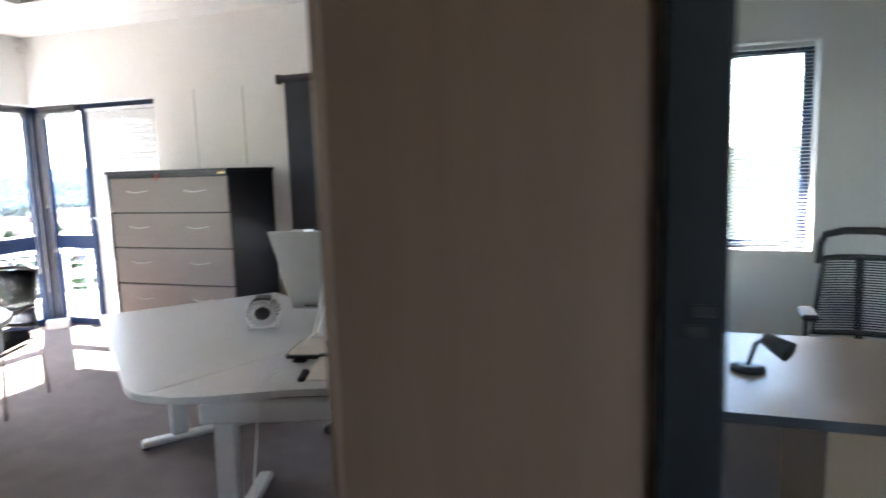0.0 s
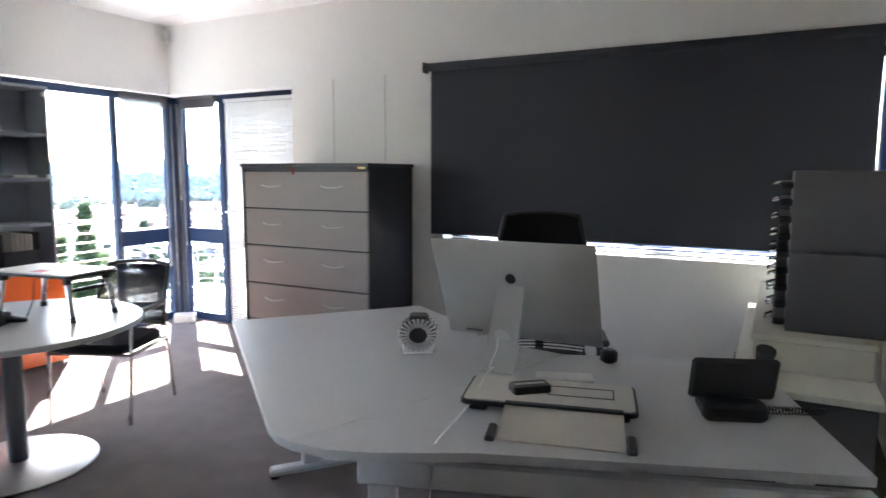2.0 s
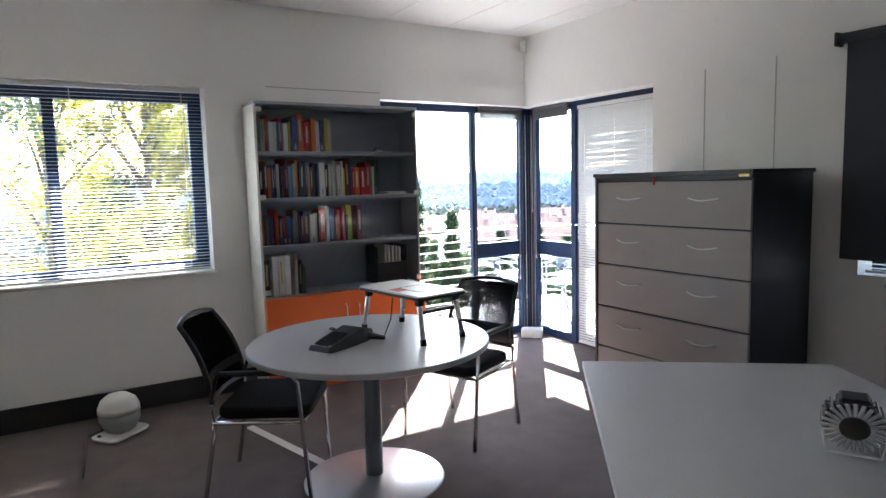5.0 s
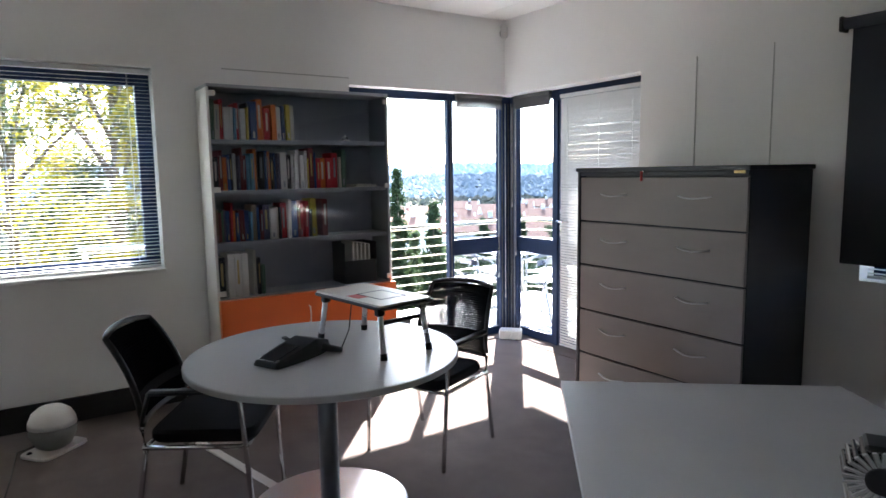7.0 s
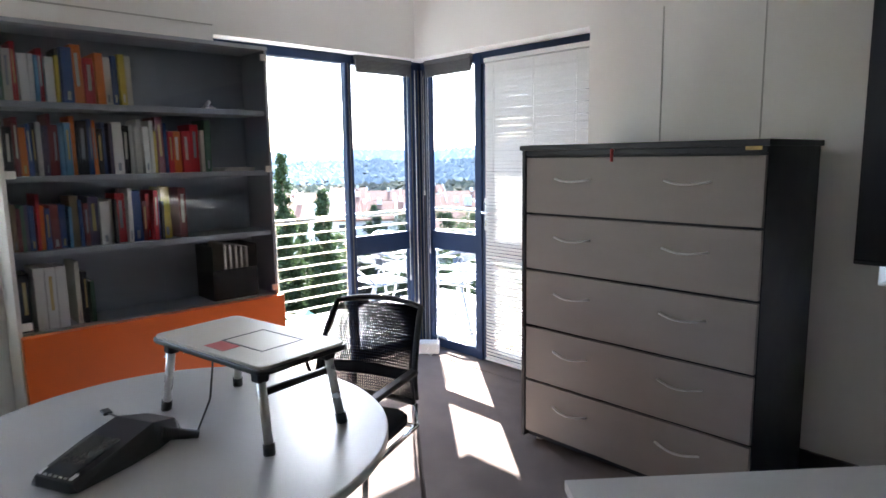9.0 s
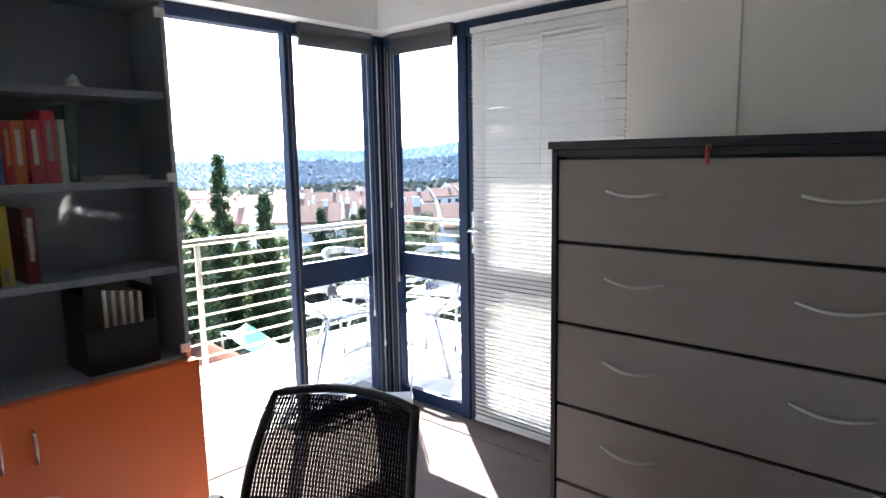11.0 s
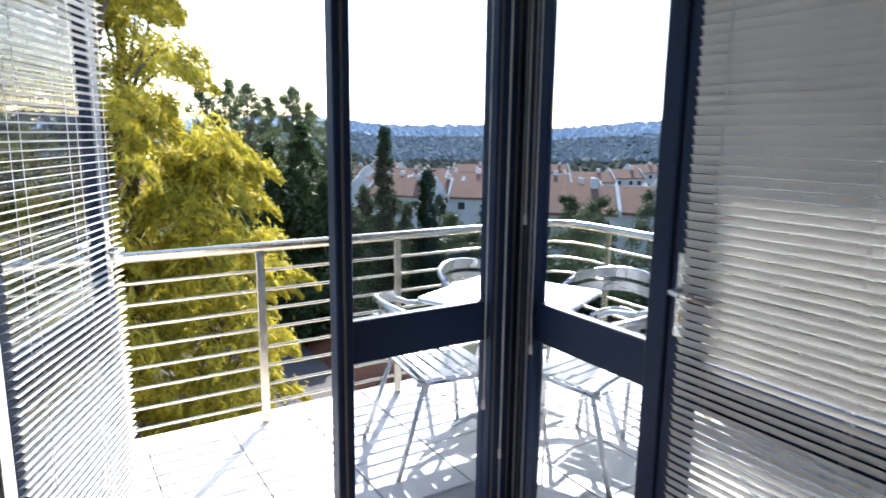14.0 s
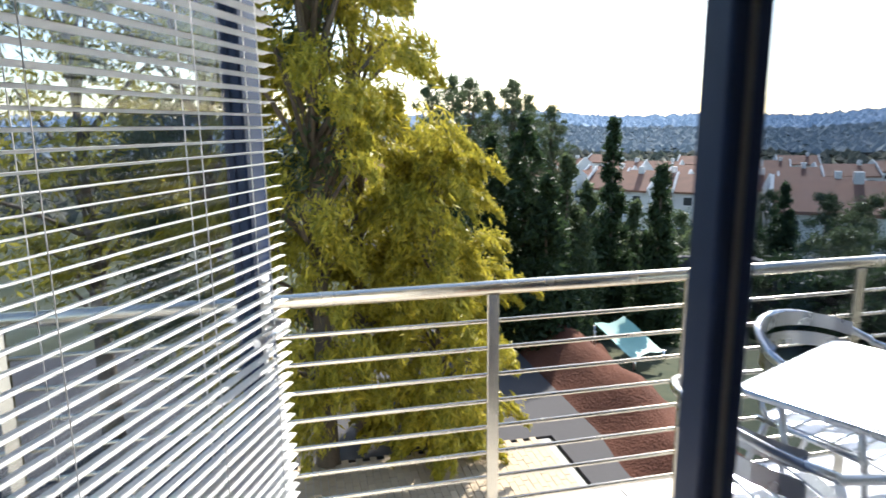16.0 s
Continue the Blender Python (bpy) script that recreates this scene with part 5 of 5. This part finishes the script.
# ---- outdoors ----
rng = random.Random(11)


def ground_z(x, y):
    """The garden lies a storey below; the land falls into a valley and rises to far hills."""
    d = max(0.0, -x - 9) * 0.75 + max(0.0, y - 8) * 0.6
    fall = -3.3 - 11.0 * (1 - math.exp(-max(0.0, d - 8) / 45.0))
    far = max(0.0, math.hypot(x, y) - 250)
    rise = 0.019 * far * (1 + 0.3 * math.sin(math.atan2(y, x) * 9 + 1) + 0.15 * math.sin(math.atan2(y, x) * 23)) if far > 0 else 0
    bumps = 0.0 if d < 6 else 1.2 * noise.noise(Vector((x * 0.03, y * 0.03, 0)))
    return fall + min(rise, 34 + 0.008 * far) + bumps


gm, rings, segs = Mesh(), [0, 4, 8, 11, 14, 18, 23, 29, 36, 45, 57, 72, 92, 120, 155, 200, 260, 340, 450, 600, 850, 1200, 1700, 2500, 3800], 96
gv = [(-9 + r * math.cos(2 * math.pi * k / segs), 4 + r * math.sin(2 * math.pi * k / segs)) for r in rings for k in range(segs)]
gm.add([(x, y, ground_z(x, y)) for x, y in gv], [(i * segs + k, i * segs + (k + 1) % segs, (i + 1) * segs + (k + 1) % segs, (i + 1) * segs + k) for i in range(len(rings) - 1) for k in range(segs)], True)
structure("ground", gm, EARTH, "dry garden ground falling into a wooded valley")

# clay bank and dark retaining wall below the balcony
bank = Mesh()
bv = []
for i in range(25):
    for j in range(9):
        x, y = -19.5 + i * 0.36, 7.5 + j * 0.27 - 0.05 * i * 0.36
        bv.append((x, y, -3.36 + 0.7 * math.exp(-((j - 4.2) / 2.2) ** 2) * min(1, (24 - i) / 4, (i + 1) / 3) + 0.2 * noise.noise(Vector((x, y, 0)))))
bank.add(bv, [(i * 9 + j, i * 9 + j + 1, i * 9 + j + 10, i * 9 + j + 9) for i in range(24) for j in range(8)], True)
structure("earth_bank", bank, REDEARTH, "bare red clay bank in the garden")
structure("garden_wall", Mesh().box(-24, 17.0, -4.5, -6, 17.3, -2.7, 0.02).box(-24.3, 6, -4.8, -24, 17.3, -2.9, 0.02), DARKWALL, "dark garden boundary wall")


structure("road", Mesh().box(-20, -8, -3.6, -14.02, 7.6, -3.24).box(-14.02, 6.85, -3.6, -8, 7.6, -3.24), ASPHALT, "dark asphalt drive below the bank")


def leaf_cloud(centres, per, size, spread, seed, long=2.2, droop=0.0, feather=0.0):
    """Many small pointed leaves scattered round clump centres, or along drooping outward sprays."""
    r = random.Random(seed)
    m = Mesh()
    vs, fs = [], []
    for c, rad in centres:
        for _ in range(per):
            v = Vector((r.gauss(0, 1), r.gauss(0, 1), r.gauss(0, 1) * spread))
            p = Vector(c) + v * rad * 0.55
            if feather:
                u = r.random()
                out = Vector((c[0], c[1], 0)).normalized()
                p = Vector(c) + out * (u * feather) + Vector((0, 0, 0.3 * u - 0.75 * u * u)) * feather + v * rad * 0.68 * (1.15 - u)
            a = Vector((r.uniform(-1, 1), r.uniform(-1, 1), r.uniform(-1, 1) - droop)).normalized()
            if feather:
                a = (a * 0.75 + out * 0.5 + Vector((0, 0, -0.45))).normalized()
            b = a.cross(Vector((r.uniform(-1, 1), r.uniform(-1, 1), r.uniform(-1, 1)))).normalized()
            s = size * r.uniform(0.6, 1.4)
            n = len(vs)
            vs += [p - a * s * long / 2, p + b * s * 0.4, p + a * s * long / 2, p - b * s * 0.4]
            fs.append((n, n + 1, n + 2, n + 3))
    m.v, m.f = [tuple(p) for p in vs], fs
    return m


def raw(name, m, mat):
    me = bpy.data.meshes.new(name)
    me.from_pydata(m.v, [], m.f)
    me.materials.append(mat)
    return me


def broad_tree(place, h, width, seed, leafmat, label, per=160, size=0.05, clumps=70, low=0.15, lean=(0, 0), droop=0.4, feather=0.0):
    """Tapered trunk, limbs and a loose uneven crown."""
    r = random.Random(seed)
    t = thing("tree", place, 0, label, "tree")
    tr = [(lean[0] * q * h, lean[1] * q * h, q * h * 0.8) for q in (0, 0.2, 0.45, 0.7, 1.0)]
    part("trunk", Mesh().tube(tr, [0.035 * h * f for f in (0.6, 0.45, 0.33, 0.2, 0.06)], 9), BARK, t)
    cents = []
    for k in range(clumps):
        q = low + (1 - low) * (k + r.random()) / clumps
        prof = math.sin(math.pi * min(1, max(0.05, (q - low) / (1 - low) * 0.92 + 0.1))) ** 0.6
        a = r.uniform(0, 2 * math.pi)
        d = width * prof * r.uniform(0.25, 1.05)
        c = (lean[0] * q * h + d * math.cos(a), lean[1] * q * h + d * math.sin(a), q * h + r.uniform(-0.3, 0.2))
        cents.append((c, r.uniform(0.22, 0.5) * width * (0.34 if feather else 0.55)))
        if k % 3 == 0:
            z0 = max(0.1, q * 0.75) * h
            st = (lean[0] * z0, lean[1] * z0, min(z0, h * 0.78))
            md = tuple((st[i] + c[i]) / 2 + (0.1 if i == 2 else 0) for i in range(3))
            part("limb", Mesh().tube([st, md, c], [0.011 * h * 0.5, 0.007 * h * 0.5, 0.002 * h], 5), BARK, t)
    part("crown", raw("crown", leaf_cloud(cents, per, size, 0.8, seed, 4.2 if feather else 2.8, droop, feather), leafmat), leafmat, t)
    return t


def conifer(place, h, width, seed, mat, label, per=90, layers=26, size=0.09):
    r = random.Random(seed)
    t = thing("conifer", place, 0, label, "tree")
    part("trunk", Mesh().tube([(0, 0, 0), (0, 0, h * 0.5), (0, 0, h * 0.97)], [0.03 * h * 0.5, 0.02 * h * 0.5, 0.01], 8), BARK, t)
    cents = []
    for k in range(layers):
        q = (k + 0.5) / layers
        w = width * (1 - q) ** 0.75 * (0.75 + 0.25 * min(1, q * 8))
        for _ in range(max(2, int(7 * (1 - q)) + 1)):
            a, d = r.uniform(0, 6.28), w * r.uniform(0.45, 1.0)
            cents.append(((d * math.cos(a), d * math.sin(a), h * (0.03 + 0.95 * q) + r.uniform(-0.1, 0.1)), max(0.12, w * 0.45)))
    part("crown", raw("crown", leaf_cloud(cents, per, size, 1.1, seed, 2.4), mat), mat, t)
    return t


def at_bearing(t_eye, yaw, dist):
    return t_eye[0] - dist * math.sin(radians(yaw)), t_eye[1] + dist * math.cos(radians(yaw))


EYE2 = (-5.2, 3.2)
def plant(fn, yaw, dist, top, *args, base=None, **kw):
    """Stands a tree at a bearing and distance from the balcony door, with its top at a given height."""
    x, y = at_bearing(EYE2, yaw, dist)
    z = ground_z(x, y) if base is None else base
    return fn((x, y, z - 0.05), top - z, *args, **kw)


plant(broad_tree, 88.5, 8.8, 5.2, 1.5, 21, LEAF_Y, "tall yellow-green feathery tree beside the balcony", per=390, size=0.031, clumps=200, low=0.1, feather=0.62)
plant(broad_tree, 85.0, 9.6, 4.4, 1.1, 27, LEAF_Y, "tall yellow-green feathery tree with bare tips", per=340, size=0.029, clumps=110, low=0.2, feather=0.5)
plant(broad_tree, 78.0, 9.0, 1.45, 1.05, 22, LEAF_Y, "lower yellow-green feathery tree beside the balcony", per=380, size=0.03, clumps=180, low=0.02, feather=0.52)
plant(broad_tree, 97, 9.8, 5.8, 1.9, 23, LEAF_M, "tall dark green feathery tree behind the balcony door", per=260, size=0.052, clumps=80, low=0.1)
plant(broad_tree, 106, 10.5, 5.2, 2.2, 24, LEAF_Y, "spreading yellow-green tree outside the west window", per=170, size=0.055, clumps=60, low=0.3)
plant(broad_tree, 122, 9.5, 5.5, 2.4, 25, LEAF_M, "open branched tree outside the west window", per=110, size=0.05, clumps=45, low=0.35)
for yaw, dist, top, w, mt in ((73.0, 14.5, 1.3, 1.2, LEAF_D), (70.2, 14.5, 1.75, 1.3, LEAF_D), (66.4, 15.5, 0.8, 0.95, LEAF_M), (62.6, 17, 1.7, 0.55, LEAF_D), (58.6, 16.5, 0.6, 0.65, LEAF_D),
                              (75.5, 21, 1.2, 1.5, LEAF_D), (53, 26, -0.6, 1.0, LEAF_D), (49, 30, -0.9, 0.9, LEAF_D), (64.5, 20, -0.2, 0.9, LEAF_M), (68.2, 13.8, 0.6, 0.9, LEAF_D), (60.6, 19, -0.6, 0.7, LEAF_M), (79, 22, 0.9, 1.4, LEAF_D)):
    plant(conifer, yaw, dist, top, w, int(yaw * 10), mt, "dark conical conifer in the garden", per=120, size=0.07)
for yaw, dist, top in ((78, 60, 5.6), (76.2, 62, 6.2), (74.8, 58, 5.6), (73.2, 64, 4.8), (71, 60, 5.6), (69.6, 62, 4.2), (67.6, 66, 3.4)):
    plant(broad_tree, yaw, dist, top, 2.2, int(yaw * 7), LEAF_M, "tall thin gum tree on the skyline", per=130, size=0.085, clumps=95, low=0.42, droop=0.1)
for yaw, dist, top in ((46, 40, -2.0), (43, 34, -1.8), (39, 42, -2.0), (35, 36, -2.2), (58, 55, -4.0), (50, 48, -3.0), (63, 60, -4.0), (30, 32, -1.8), (25, 28, -1.2), (67, 70, -3.5), (55, 24, -2.4), (48, 20, -2.3), (42, 19, -2.4), (62, 28, -2.6), (36, 17, -2.3), (52, 34, -3.0), (45, 28, -2.6), (57, 36, -3.2)):
    plant(broad_tree, yaw, dist, top, 1.9, int(yaw * 13), LEAF_M if int(yaw) % 2 else LEAF_D, "bushy grey-green tree in a valley garden", per=220, size=0.07, clumps=34, low=0.1)


def house(place, turn, w, d, h, label):
    """Plastered townhouse with a tiled gable roof, parapet gables and windows."""
    t = thing("house", place, turn, label, "house")
    wl = part("wall", Mesh().box(-w / 2, -d / 2, -3, w / 2, d / 2, h), HOUSEWALL, t)
    rh = d * 0.3
    part("roof", Mesh().add([(x, y, z) for x in (-w / 2 + 0.25, w / 2 - 0.25) for y, z in ((-d / 2 - 0.4, h - 0.15), (0, h + rh), (d / 2 + 0.4, h - 0.15), (d / 2 + 0.4, h - 0.4), (0, h + rh - 0.25), (-d / 2 - 0.4, h - 0.4))],
                            [(0, 1, 7, 6), (1, 2, 8, 7), (2, 3, 9, 8), (3, 4, 10, 9), (4, 5, 11, 10), (5, 0, 6, 11), (0, 5, 4, 1), (1, 4, 3, 2), (6, 7, 10, 11), (7, 8, 9, 10)]), TERRA, t)
    for s in (-1, 1):
        xg = s * (w / 2 - 0.12)
        part("gable", Mesh().add([(xg + e, y, z) for e in (-0.14, 0.14) for y, z in ((-d / 2 - 0.3, h - 0.5), (-d / 2 - 0.3, h + 0.15), (0, h + rh + 0.35), (d / 2 + 0.3, h + 0.15), (d / 2 + 0.3, h - 0.5))],
                                 [(0, 1, 2, 3, 4), (9, 8, 7, 6, 5), (0, 5, 6, 1), (1, 6, 7, 2), (2, 7, 8, 3), (3, 8, 9, 4), (4, 9, 5, 0)]), HOUSEWALL, t)
    for sx in (-0.3, 0.05, 0.32):
        for face in (-1, 1):
            wn = part("window", Mesh().box(sx * w - 0.6, face * (d / 2 + 0.02) - 0.05, h - 2.0, sx * w + 0.6, face * (d / 2 + 0.02) + 0.05, h - 0.8), WHITEBOARD, t)
            part("pane", Mesh().box(sx * w - 0.52, face * (d / 2 + 0.05) - 0.04, h - 1.92, sx * w + 0.52, face * (d / 2 + 0.05) + 0.04, h - 0.88), HOUSEGLASS, wn)
    for face in (-1, 1):
        wn = part("window", Mesh().box(face * w / 2 - 0.06, -0.7, h - 1.9, face * w / 2 + 0.06, 0.7, h - 0.7), WHITEBOARD, t)
        part("pane", Mesh().box(face * (w / 2 + 0.03) - 0.05, -0.6, h - 1.8, face * (w / 2 + 0.03) + 0.05, 0.6, h - 0.8), HOUSEGLASS, wn)
    part("chimney", Mesh().box(w * 0.2, -0.4, h, w * 0.2 + 0.7, 0.3, h + rh + 0.7, 0.03), HOUSEWALL, t)
    return t


hr = random.Random(9)
spots = [(79, 44, 25), (46, 58, 50), (40.5, 62, 45), (36, 66, 60), (31, 60, 50), (26, 64, 40)]
spots += [(67.5 - 2.3 * k + hr.uniform(-0.6, 0.6), 88 + 14 * (k % 3) + hr.uniform(0, 8), 25 + 4 * k) for k in range(10)]
spots += [(68.5 - 2.6 * k + hr.uniform(-0.6, 0.6), 140 + 25 * (k % 3) + hr.uniform(0, 10), 20 + 5 * k) for k in range(14)]
for yaw, dist, turn in spots:
    x, y = at_bearing(EYE2, yaw, dist)
    house((x, y, ground_z(x, y)), turn, 8.0 + hr.uniform(0, 3), 6.5, 5.4 if dist < 130 else 5.0, "pale plastered townhouse with a terracotta tiled gable roof")

tp = thing("shade_canopy", (-16.9, 9.75, -3.3), 20, "sagging teal shade canopy on steel poles", "canopy")
cv = [(x * 0.55, y * 0.45, 0.45 - 0.12 * (1 - x * x) * (1 - y * y) - 0.2 * x + 0.05 * math.sin(3 * y + 2 * x)) for x in (-1, -0.5, 0, 0.5, 1) for y in (-1, -0.5, 0, 0.5, 1)]
part("cloth", Mesh().add(cv, [(i * 5 + j, i * 5 + j + 1, i * 5 + j + 6, i * 5 + j + 5) for i in range(4) for j in range(4)], True), TEAL, tp)
for sx in (-0.54, 0.54):
    for sy in (-0.44, 0.44):
        part("pole", Mesh().tube([(sx, sy, 0), (sx, sy, 0.44 - 0.37 * sx)], 0.03, 8), SATIN, tp)

# far woodland over the valley and hills, in three depths, haze in the outer two colours
fw = random.Random(5)


def woodland(count, near, far, size, mat, label):
    fv, ff = [], []
    ring = 6
    for _ in range(count):
        yaw, dist = fw.uniform(-5, 125), near + (far - near) * fw.random() ** 1.3
        x, y = at_bearing(EYE2, yaw, dist)
        z, s = ground_z(x, y), fw.uniform(0.6, 1.4) * size * (1 + dist / 500)
        n = len(fv)
        fv += [(x + s * math.cos(k) * fw.uniform(0.7, 1.2), y + s * math.sin(k) * fw.uniform(0.7, 1.2), z + s * 0.5 * fw.uniform(0.5, 1.3)) for k in range(ring)]
        fv += [(x + s * fw.uniform(-0.4, 0.4), y + s * fw.uniform(-0.4, 0.4), z + s * fw.uniform(0.9, 1.5)), (x, y, z - 0.5)]
        for k in range(ring):
            ff += [(n + k, n + (k + 1) % ring, n + 6), (n + (k + 1) % ring, n + k, n + 7)]
    fm = Mesh()
    fm.v, fm.f = fv, ff
    tagged(new("woodland", raw("woodland", fm, mat)), label, "woodland", kind="stuff")


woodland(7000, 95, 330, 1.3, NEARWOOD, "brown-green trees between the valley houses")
woodland(11000, 330, 800, 1.6, MIDWOOD_HAZED, "wooded valley slopes, greyed by haze painted into the colour")
woodland(14000, 800, 2300, 2.2, FARWOOD_HAZED, "distant wooded hills, haze painted in as pale blue")

# ---- pieces of the paving, last ----
tiles = structure("balcony_floor", Mesh().box(-7.75, 0.45, BZ - 0.012, -6.27, 6.08, BZ - 0.008).box(-6.27, 4.5, BZ - 0.012, -2.62, 6.08, BZ - 0.008), GROUT, "pale tiled balcony floor")
tile = Mesh().box(-0.196, -0.196, -0.008, 0.196, 0.196, 0.0, 0.002).data("tile", TILE)
for i in range(13):
    for j in range(14):
        x, y = -7.55 + i * 0.4, 0.68 + j * 0.4
        if y < 5.95 and (x < -6.35 or (y > 4.6 and x < -2.8)):
            t = part("tile", tile, TILE, tiles)
            t.location = (x, y, BZ + random.uniform(-0.0006, 0.0006))
drive = structure("driveway", Mesh().box(-14.0, -6, -3.5, -6.5, 6.8, -3.27), GROUT, "buff brick paved driveway")
brick = Mesh().box(-0.098, -0.048, -0.05, 0.098, 0.048, 0.0, 0.006).data("brick", PAVER)
rest = Mesh()
count = 0
for i in range(34):
    for j in range(60):
        x, y = -13.9 + i * 0.204 + (0.102 if j % 2 else 0), 0.6 + j * 0.102
        z = -3.22 + rng.uniform(-0.003, 0.003)
        if -13.9 < x < -11.4 and 3.2 < y < 5.4:
            if count < 300:
                p = part("brick", brick, PAVER, drive)
                p.location = (x, y, z)
                count += 1
                continue
        rest.box(x - 0.098, y - 0.048, z - 0.05, x + 0.098, y + 0.048, z)
rs = part("bricks", raw("bricks", rest, PAVER), PAVER, drive)
rs["kind"] = "stuff"
